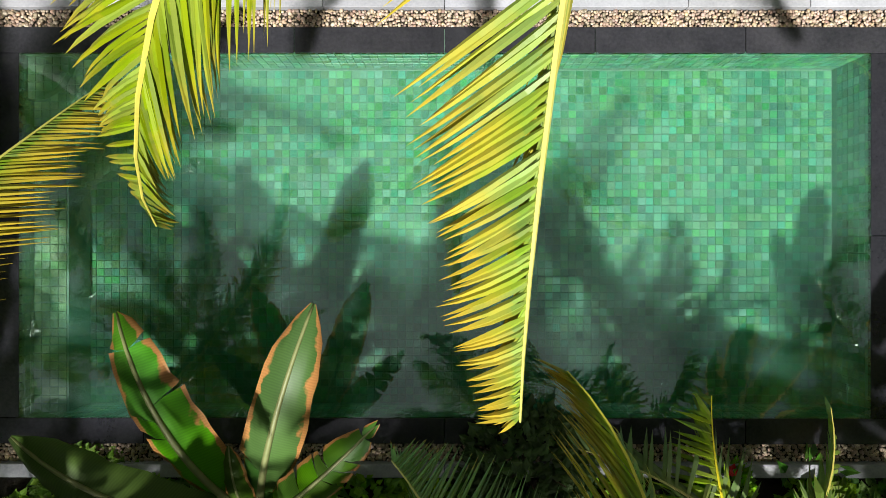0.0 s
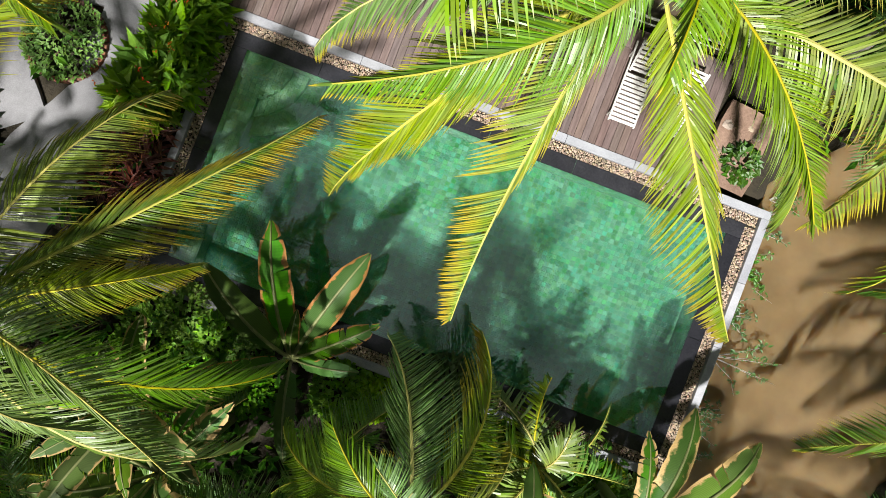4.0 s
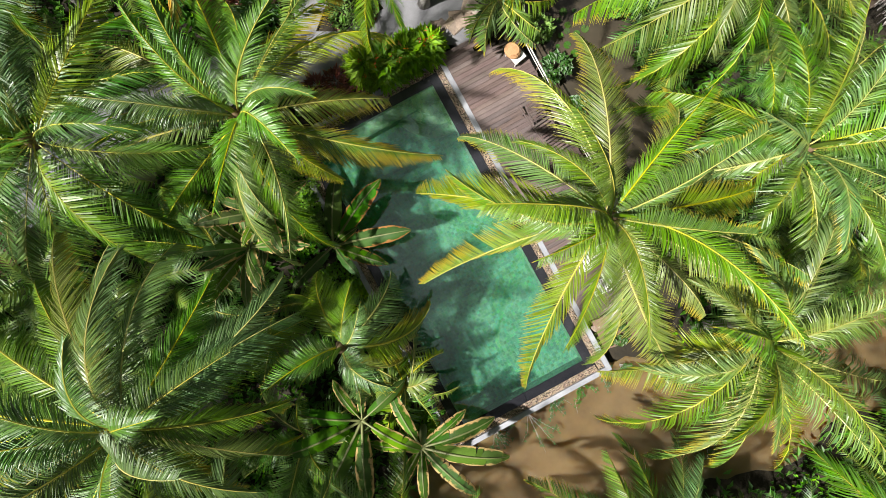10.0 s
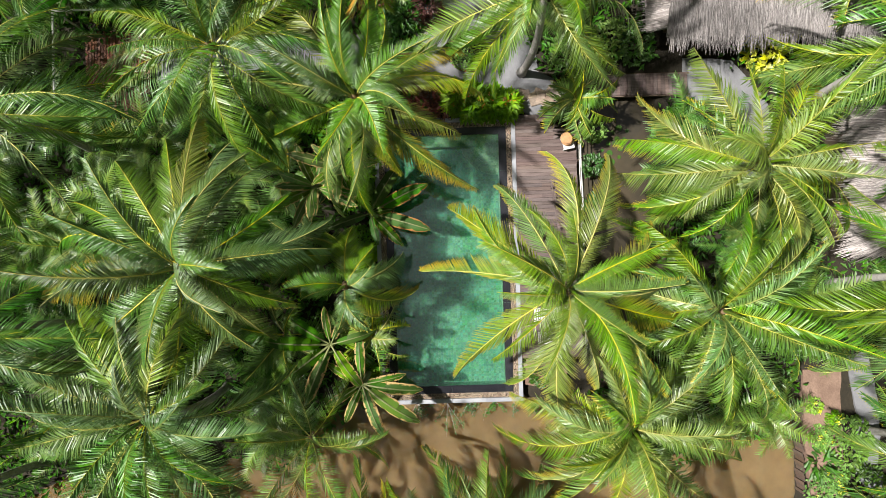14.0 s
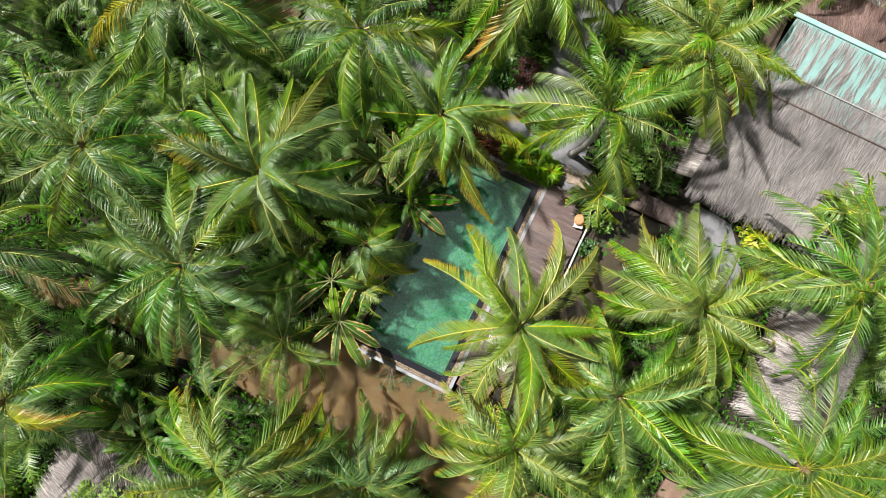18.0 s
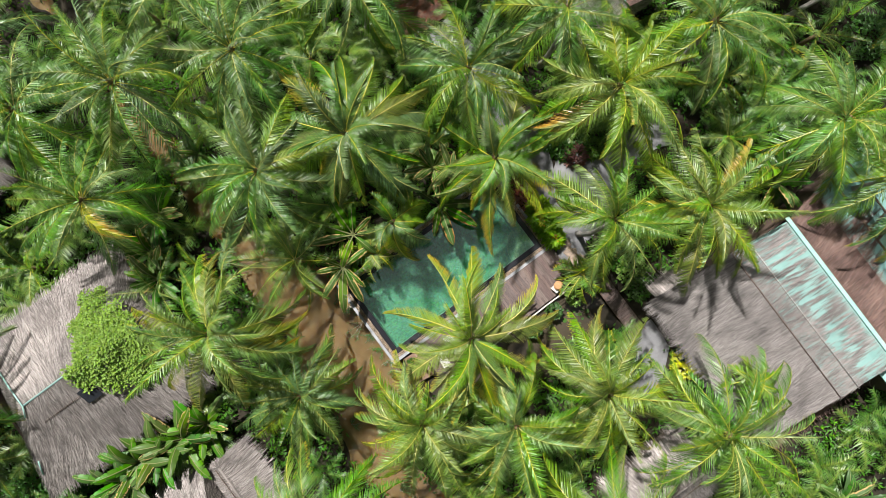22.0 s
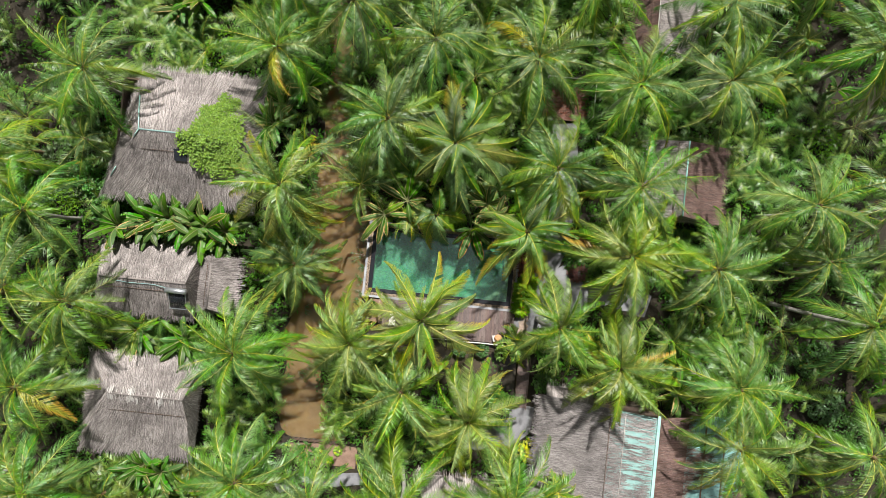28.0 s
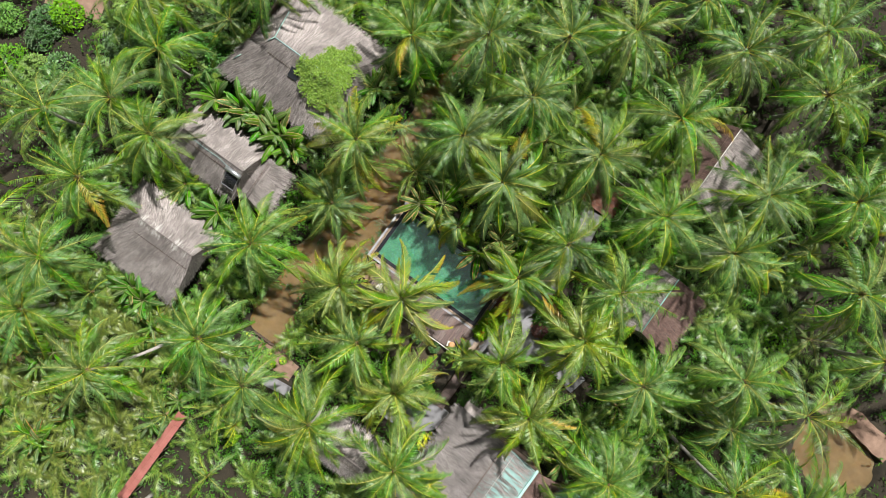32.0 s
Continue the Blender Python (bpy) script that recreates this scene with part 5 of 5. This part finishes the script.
for k, (x, y, r, h) in enumerate(((28.6, -4.8, 1.5, 2.0), (26.4, -3.9, 1.5, 1.9), (30.6, -2.0, 1.4, 1.6), (27.2, -6.6, 1.3, 1.8), (24.9, -1.8, 1.2, 1.5), (32.0, -5.0, 1.4, 1.7))):
    shrub(x, y, r, h, SHRUB, "dark leafy bush in the shade of the palms", size=0.24, width=0.3, count=int(560 * r), seed=470 + k, group="grove bushes")
rr = random.Random(31)
for k in range(26):
    x, y = rr.uniform(32, 44), rr.uniform(-6, 10)
    if free_land(x, y, 0.5):
        shrub(x, y, rr.uniform(1.1, 1.7), rr.uniform(1.3, 2.2), SHRUB if k % 3 else BRIGHT, "dense leafy green bush at the edge of the grove", size=0.26, width=0.3, count=620, seed=520 + k, group="grove bushes")
banana_plant(25.9, -8.6, 1.5, some_leaves(random.Random(91), 9), 91, 0.2, 0.95)
for k, (x, y) in enumerate(((27.6, -8.5), (26.2, -6.4), (30.4, -7.4), (29.8, -5.2))):
    young_palm(x, y, 480 + k, 0.7, GREEN, 1.9, 11)


def bank_weed(x, y, seed, reach, az):
    """A straggling weed whose thin twigs lean out over the canal."""
    rnd = random.Random(seed)
    t = thing("bank_weed", "straggling green weed leaning over the muddy canal", "weed", pose(x, y, RIVER_Z), "weeds on the canal bank")
    verts, faces, rim = [], [], []
    for k in range(7):
        a, l = radians(az + rnd.uniform(-55, 55)), reach * rnd.uniform(0.5, 1.1)
        pts = [Vector((l * u * math.cos(a + 0.5 * u * rnd.uniform(-1, 1)), l * u * math.sin(a), 0.05 + 0.45 * l * u * (1.3 - u))) for u in (0, 0.25, 0.5, 0.75, 1)]
        part("twig", tube_mesh("twig", pts, [0.009, 0.008, 0.006, 0.005, 0.003], BARK, 4), t)
        for _ in range(16):
            u = rnd.uniform(0.25, 1.0) * 4
            i = min(3, int(u))
            c = pts[i].lerp(pts[i + 1], u - i)
            v, f, r = blades(1, 0.02, 0.04, rnd.uniform(0.06, 0.11), 0.24, rnd, tilt=40)
            b = len(verts)
            verts += [p + c for p in v]
            faces += [tuple(b + q for q in g) for g in f]
            rim += r
    part("foliage", mesh_of("foliage", verts, faces, SHRUB, rim=rim), t)


for k, (x, y, reach, az) in enumerate(((5.75, -2.3, 0.8, -20), (5.75, -1.4, 0.7, 10), (5.8, -0.2, 1.25, 0), (5.75, 0.7, 0.7, 20), (5.75, 1.7, 0.9, 10), (5.75, 2.5, 0.7, 30), (5.8, 3.2, 0.6, 40), (9.9, 4.2, 0.7, 180), (9.9, 9.0, 0.8, 180))):
    bank_weed(x, y, 700 + k, reach, az)

# ---- thatched houses ----


def slope(parent, a, b, c, d, mat, under, density=55, cover=None, straw=0.42, seed=0, label=""):
    """One roof face: a, b along the eave, c, d along the ridge above b and a; a base sheet and loose straw laid down the fall."""
    a, b, c, d = (Vector(p) for p in (a, b, c, d))
    rnd = random.Random(seed)
    nrm = (b - a).cross(d - a)
    if nrm.length < 1e-6:
        nrm = (b - a).cross(c - a)
    nrm.normalize()
    if nrm.z < 0:
        nrm = -nrm
    th = nrm * -0.14
    vs = [a, b, c, d, a + th, b + th, c + th, d + th]
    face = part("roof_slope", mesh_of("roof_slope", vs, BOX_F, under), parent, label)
    area = ((b - a).cross(c - a).length + (c - a).cross(d - a).length) / 2
    verts, faces = [], []
    span = max((b - a).length, (c - d).length)
    for _ in range(int(area * density)):
        u, v = rnd.random(), rnd.random() ** 0.9
        if rnd.random() > ((1 - v) * (b - a).length + v * (c - d).length) / span:
            continue
        if cover and not cover(u, v):
            continue
        p, q = a.lerp(b, u), d.lerp(c, u)
        down = (p - q).normalized()
        at = p.lerp(q, v)
        side = down.cross(nrm).normalized()
        comb = 0.30 * noise.noise((u * span * 0.9, v * 2.0, seed))
        dirn = (down + side * (comb + rnd.uniform(-0.16, 0.16))).normalized()
        l, w = straw * rnd.uniform(0.6, 1.8), rnd.uniform(0.004, 0.013)
        lift = nrm * rnd.uniform(0.01, 0.085)
        k = len(verts)
        verts += [at + side * w + lift * 0.4, at - side * w + lift * 0.4, at + dirn * l - side * w * 0.5 + lift, at + dirn * l + side * w * 0.5 + lift]
        faces.append((k, k + 1, k + 2, k + 3))
    part("thatch", mesh_of("thatch", verts, faces, mat), face, "loose straw thatch with ragged ends", kind="stuff")
    return face


def hut(label, x0, y0, x1, y1, eave, ridge, rx0, rx1, ry, along="x", mat=THATCH, back=None, cap=None, seed=0, density=270, se_in=0.0):
    """A thatched house over a rectangle; the ridge runs along x (or y) from rx0 to rx1 at ry."""
    t = thing("thatched_house", label, "house", group="thatched houses")
    back = back or mat
    if along == "x":
        r0, r1 = (rx0, ry, ridge), (rx1, ry, ridge)
        sw, se, ne, nw = (x0, y0, eave), (x1 - se_in, y0, eave), (x1, y1, eave), (x0, y1, eave)
        sides = [(sw, se, r1, r0, mat), (ne, nw, r0, r1, back), (se, ne, r1, r1, mat), (nw, sw, r0, r0, back)]
    else:
        r0, r1 = (ry, rx0, ridge), (ry, rx1, ridge)
        sw, se, ne, nw = (x0, y0, eave), (x1 - se_in, y0, eave), (x1, y1, eave), (x0, y1, eave)
        sides = [(se, ne, r1, r0, mat), (nw, sw, r0, r1, back), (ne, nw, r1, r1, mat), (sw, se, r0, r0, back)]
    for k, (a, b, c, d, mt) in enumerate(sides):
        slope(t, a, b, c, d, mt, THATCH_UNDER_SHADE if mt == THATCH else mt, density, seed=seed * 10 + k)
    q = 0.75
    wall = [((x0 + q, y0 + q), (x1 - q, y0 + q + 0.12)), ((x0 + q, y1 - q - 0.12), (x1 - q, y1 - q)), ((x0 + q, y0 + q + 0.12), (x0 + q + 0.12, y1 - q - 0.12)), ((x1 - q - 0.12, y0 + q + 0.12), (x1 - q, y1 - q - 0.12))]
    for (a, b), (c, d) in wall:
        part("wall", box_mesh("wall", (a, b, LAND - 0.1), (c, d, eave + 0.12), TIMBER), t, "dark timber wall")
    if cap:
        part("ridge_cap", tube_mesh("ridge_cap", [r0, r1], [0.05 if cap != WHITE else 0.03] * 2, cap, 6), t, "teal ridge strip" if cap != WHITE else "thin white ridge pole")
    else:
        part("ridge_cap", tube_mesh("ridge_cap", [r0, r1], [0.07, 0.07], mat, 6), t)
    pole = 0.55
    (ax, ay, az), (bx, by, bz) = r0, r1
    off = (0, y1 - ry) if along == "x" else (x1 - ry, 0)
    part("batten", tube_mesh("batten", [(ax + off[0] * (1 - pole) * 0.6, ay + off[1] * (1 - pole) * 0.6, az - (ridge - eave) * 0.27 + 0.1), (bx + off[0] * (1 - pole) * 0.6, by + off[1] * (1 - pole) * 0.6, bz - (ridge - eave) * 0.27 + 0.1)], [0.018, 0.018], TIMBER, 5), t, "thin pole tied over the straw")
    return t


vine_house = hut("grey thatched house with a hipped roof partly overgrown by a vine", 13.7, -11.7, 24.4, -2.6, 2.3, 4.8, 15.2, 20.9, -7.0, seed=1, cap=TEAL, se_in=1.9)
for ends in (((20.9, -7.0, 4.88), (21.35, -8.35, 4.25), (21.75, -9.5, 3.6)), ((20.9, -7.0, 4.88), (21.3, -6.5, 4.62)), ((22.9, -4.5, 3.5), (23.15, -4.2, 3.3), (23.4, -3.85, 3.08))):
    part("hip_strip", tube_mesh("hip_strip", ends, [0.04] * len(ends), PALE_TEAL, 5), vine_house, "faded teal hip strip")
hut("small grey thatched house with a solar heater on its roof", 17.0, 0.8, 24.0, 5.45, 2.2, 4.0, 17.05, 22.9, 2.95, seed=2)
hut("low thatched lean-to beside the small house", 14.3, 1.0, 16.95, 5.0, 2.0, 2.9, 1.4, 4.6, 15.9, along="y", seed=3)
pale_house = hut("thatched house with a bleached straw ridge", 16.0, 8.5, 23.9, 15.2, 2.2, 4.4, 16.2, 21.3, 10.6, seed=4)
rr = random.Random(14)
vs, fs = [], []
for _ in range(420):
    x, sg = rr.uniform(16.3, 21.3), rr.choice((-1, 1))
    if noise.noise((x * 1.6, 0, 5)) < 0.08 and rr.random() < 0.95:
        continue
    y, z, l, k = 10.6 + sg * rr.uniform(0.0, 0.15), 4.52, rr.uniform(0.12, 0.5), len(vs)
    vs += [(x - 0.02, y, z), (x + 0.02, y, z), (x + 0.03, y + sg * l, z - 0.5 * l), (x - 0.01, y + sg * l, z - 0.5 * l)]
    fs.append((k, k + 1, k + 2, k + 3))
part("ridge_straw", mesh_of("ridge_straw", vs, fs, STRAW), pale_house, "bleached white straw over the ridge", kind="stuff")
hut("old brown thatched house with a teal ridge strip", -19.1, -10.4, -13.8, -4.9, 2.2, 4.0, -10.2, -5.1, -15.8, along="y", mat=THATCH, back=THATCH_OLD_OR_SHADED, cap=TEAL, seed=5)
hut("thatched house with a grey straw roof and pale ridge pole", -16.1, -23.0, -11.5, -16.0, 2.2, 4.0, -22.8, -16.2, -12.9, along="y", mat=THATCH_OLD_OR_SHADED, back=THATCH, cap=WHITE, seed=6)
hut("thatched house half hidden by bananas", 15.9, -23.0, 22.4, -18.2, 2.2, 4.2, 16.5, 21.5, -20.6, seed=7)
hut("thatched shelter under leaning palms", -5.2, 14.6, 0.3, 18.4, 2.2, 3.8, -4.4, -0.6, 16.5, seed=8)


def great_hall():
    t = thing("thatched_hall", "large hall roofed with grey thatch worn away to teal metal sheets", "house", group="thatched houses")
    rnd = random.Random(4)

    def left(u, v):
        teeth = 0.16 * noise.noise((u * 9, 1.0, 3)) + 0.12 * noise.noise((u * 34, 2.0, 7))
        bare = 0.22 + 0.36 * u + teeth < v < 0.97 + 0.08 * noise.noise((u * 20, 5.0, 1))
        streak = noise.noise((u * 70, v * 2.2, 9)) + 0.6 * noise.noise((u * 8, v * 1.5, 4))
        return not bare or streak > 0.06 or rnd.random() < 0.03

    def right(u, v):
        bare = noise.noise((u * 4, v * 1.6, 13)) + 0.5 * noise.noise((u * 38, v * 2.5, 17))
        return bare < -0.30 + 1.1 * max(0.0, v - 0.55) + 0.5 * max(0.0, 0.35 - u) or rnd.random() < 0.03

    slope(t, (-7.9, 8.2, 2.2), (-7.9, 17.9, 2.2), (-12.4, 17.5, 3.96), (-12.4, 8.3, 3.96), HALL_THATCH, THATCH_UNDER_SHADE, 420, seed=81, label="weathered grey thatch slope")
    slope(t, (-12.4, 8.3, 3.96), (-12.4, 17.5, 3.96), (-15.05, 17.2, 5.0), (-15.05, 8.4, 5.0), HALL_THATCH, TEAL, 330, left, seed=83, label="upper slope worn to teal metal")
    slope(t, (-17.5, 17.2, 4.2), (-17.5, 8.3, 4.2), (-15.25, 8.4, 5.0), (-15.25, 17.2, 5.0), THATCH_OLD_OR_SHADED, THATCH_OLD_OR_SHADED, 240, seed=82, label="rotten brown thatch slope")
    slope(t, (-22.0, 17.2, 2.6), (-22.0, 8.2, 2.6), (-17.5, 8.3, 4.2), (-17.5, 17.2, 4.2), THATCH_OLD_OR_SHADED, TEAL, 240, right, seed=85, label="teal metal sheets with scraps of brown thatch")
    for k, x in enumerate((-18.9, -20.5)):
        part("sheet_joint", box_mesh("sheet_joint", (-0.05, 8.3, -0.02), (0.05, 17.2, 0.03), TIMBER), t, m=pose(x, 0, 5.02 - (abs(x) - 15.2) * 0.356 + 0.03))
    part("ridge_cap", box_mesh("ridge_cap", (-15.27, 8.2, 4.99), (-15.06, 16.6, 5.08), PALE_TEAL, 0.02), t, "flat teal metal ridge flashing")
    for x, z, mat in ((-12.3, 4.0, TIMBER), (-13.2, 4.34, BARK)):
        part("batten", tube_mesh("batten", [(x, 8.4, z), (x, 17.5, z)], [0.025, 0.025], mat, 5), t)
    slope(t, (-8.3, 7.6, 1.7), (-11.6, 7.6, 1.7), (-11.6, 8.7, 2.3), (-8.3, 8.7, 2.3), THATCH, THATCH, 75, seed=84, label="small thatched porch slope")
    # Paler teal than the slopes: the sheet's sunlight is painted into its colour.
    part("roof_sheet", box_mesh("roof_sheet", (-18.3, 17.65, 2.95), (-15.1, 20.1, 3.03), PALE_TEAL, 0.01), t, "flat teal metal sheet with sunlight put into its pale colour")
    part("porch_wall", box_mesh("porch_wall", (-18.1, 17.85, LAND - 0.1), (-15.3, 19.9, 2.95), TIMBER), t)
    # The skirt's shade is put into its colour by the dark brown straw.
    slope(t, (-8.6, 18.9, 1.75), (-15.2, 18.9, 1.75), (-15.2, 17.0, 2.9), (-8.6, 17.0, 1.95), THATCH_OLD_OR_SHADED, THATCH_OLD_OR_SHADED, 75, seed=86, label="lower thatch skirt with shade put into its dark brown colour")
    for (a, b), (c, d) in (((-9.0, 8.9), (-8.88, 17.3)), ((-21.4, 8.9), (-21.28, 17.3)), ((-21.28, 8.9), (-9.0, 9.02)), ((-21.28, 16.8), (-9.0, 16.92))):
        part("wall", box_mesh("wall", (a, b, LAND - 0.1), (c, d, 2.45), TIMBER), t, "dark timber wall")


great_hall()


VINE = ((-1.45, -2.7), (-0.4, -2.5), (1.45, -0.8), (2.05, 0.4), (1.65, 2.3), (0.2, 2.6), (-1.2, 1.9), (-2.3, 1.45), (-2.6, 1.75), (-1.45, 0.6), (-2.05, -1.0), (-1.25, -1.9))


def in_vine(a, b):
    """Whether a place lies inside the ragged outline of the vine."""
    inside = False
    for (x0, y0), (x1, y1) in zip(VINE, VINE[1:] + VINE[:1]):
        if (y0 > b) != (y1 > b) and a < (x1 - x0) * (b - y0) / (y1 - y0) + x0:
            inside = not inside
    return inside


def roof_vine():
    t = thing("roof_vine", "bright green climbing vine spread over the thatched roof", "vine")
    rnd = random.Random(17)
    verts, faces, rim = [], [], []
    for _ in range(1500):
        a, b = rnd.uniform(-3.0, 2.6), rnd.uniform(-3.2, 3.1)
        wave = Vector((noise.noise((a * 1.6, b * 1.6, 2)), noise.noise((a * 1.6, b * 1.6, 8)))) * 0.55
        if not in_vine(a + wave.x, b + wave.y):
            continue
        x, y = 15.83 - 0.92 * a + 0.39 * b, -7.15 + 0.39 * a + 0.92 * b
        roof = 4.8 - abs(y + 7.0) * 0.56
        lump = 0.45 + noise.noise((x * 0.9, y * 0.9, 4))
        v, f, r = blades(17, 0.30, 0.14 + 0.55 * max(0.0, lump), 0.15, 0.34, rnd, tilt=65)
        k = len(verts)
        verts += [(p.x + x, p.y + y, p.z + roof) for p in v]
        faces += [tuple(k + i for i in q) for q in f]
        rim += r
    part("foliage", mesh_of("foliage", verts, faces, BRIGHT, rim=rim), t)
    part("stem", tube_mesh("stem", [(14.0, -8.0, LAND), (14.0, -8.0, 2.6), (14.8, -7.8, 4.4), (16.0, -7.2, 4.85)], [0.05, 0.04, 0.03, 0.02], TIMBER, 6), t)


roof_vine()
vent = thing("roof_vent", "small dark square vent hatch on the thatch", "vent", pose(18.3, -5.65, 4.1, -26, 0, 0))
part("frame", box_mesh("frame", (-0.42, -0.42, -0.1), (0.42, 0.42, 0.08), GLASS_TUBE, 0.02), vent)


def solar_heater():
    t = thing("solar_water_heater", "solar water heater with dark tubes and a steel tank", "solar heater", pose(17.7, 4.05, 3.45, -22, 0, 0))
    for k in range(14):
        x = -0.48 + k * 0.074
        part("glass_tube", tube_mesh("glass_tube", [(x, -0.55, 0.1), (x, 0.75, 0.0)], [0.028, 0.028], GLASS_TUBE, 6), t)
    part("tank", tube_mesh("tank", [(-0.72, -0.68, 0.2), (-0.68, -0.68, 0.2), (0.68, -0.68, 0.2), (0.72, -0.68, 0.2)], [0.1, 0.19, 0.19, 0.1], STEEL, 14), t, "round steel tank")
    part("foot_rail", box_mesh("foot_rail", (-0.6, 0.74, -0.05), (0.6, 0.8, 0.04), STEEL), t)
    for x in (-0.58, 0.58):
        part("strut", tube_mesh("strut", [(x, -0.7, 0.1), (x, 0.76, 0.0)], [0.02, 0.02], STEEL, 5), t)
    pipe = [(-0.3, -0.8, 0.25), (-1.5, -0.95, 0.12), (-3.2, -0.9, 0.10), (-4.6, -1.0, 0.1)]
    part("pipe", tube_mesh("pipe", [(-x, y, z) for x, y, z in pipe], [0.02] * 4, TEAL, 5), t, "thin blue water pipe")


solar_heater()
walkway = thing("walkway_roof", "long faded red metal walkway roof", "roof", pose(10.0, 0, 0))
for k in range(8):
    y = 21.9 + k * 1.06
    part("roof_panel", mesh_of("roof_panel", [(-0.42, y, 2.3), (0, y, 2.5), (0.42, y, 2.3), (-0.42, y + 1.05, 2.3), (0, y + 1.05, 2.5), (0.42, y + 1.05, 2.3)], [(0, 1, 4, 3), (1, 2, 5, 4)], RED_TIN), walkway)
    for x in (-0.36, 0.36):
        part("post", tube_mesh("post", [(x, y + 0.5, LAND - 0.1), (x, y + 0.5, 2.34)], [0.04, 0.04], TIMBER, 5), walkway)

terrace = thing("brick_terrace", "small brown brick terrace with a white pipe frame", "terrace", pose(-7.9, -13.0, 0), kind="structure")
brick = box_mesh("paver", (-0.12, -0.055, -0.06), (0.12, 0.055, 0.05), BRICK, 0.006)
part("slab", box_mesh("slab", (-1.7, -1.3, LAND - 0.3), (1.7, 1.3, 0.02), SOIL), terrace)
for i in range(13):
    for j in range(21):
        part("paver", brick, terrace, m=pose(-1.55 + i * 0.255 + 0.12 * (j % 2), -1.22 + j * 0.122, 0.03))
for a, b in (((-1.7, -1.3, 0), (-1.7, -1.3, 2.0)), ((1.7, -1.3, 0), (1.7, -1.3, 2.0)), ((-1.7, -1.3, 2.0), (1.7, -1.3, 2.0)), ((-1.7, -1.3, 2.0), (-1.7, 1.3, 2.0)), ((-1.7, 1.3, 0), (-1.7, 1.3, 2.0))):
    part("pipe", tube_mesh("pipe", [a, b], [0.04, 0.04], WHITE, 8), terrace, "white painted pipe")

# ---- small pieces of the pool and deck ----
build_deck()
build_tiles()
build_pebbles()
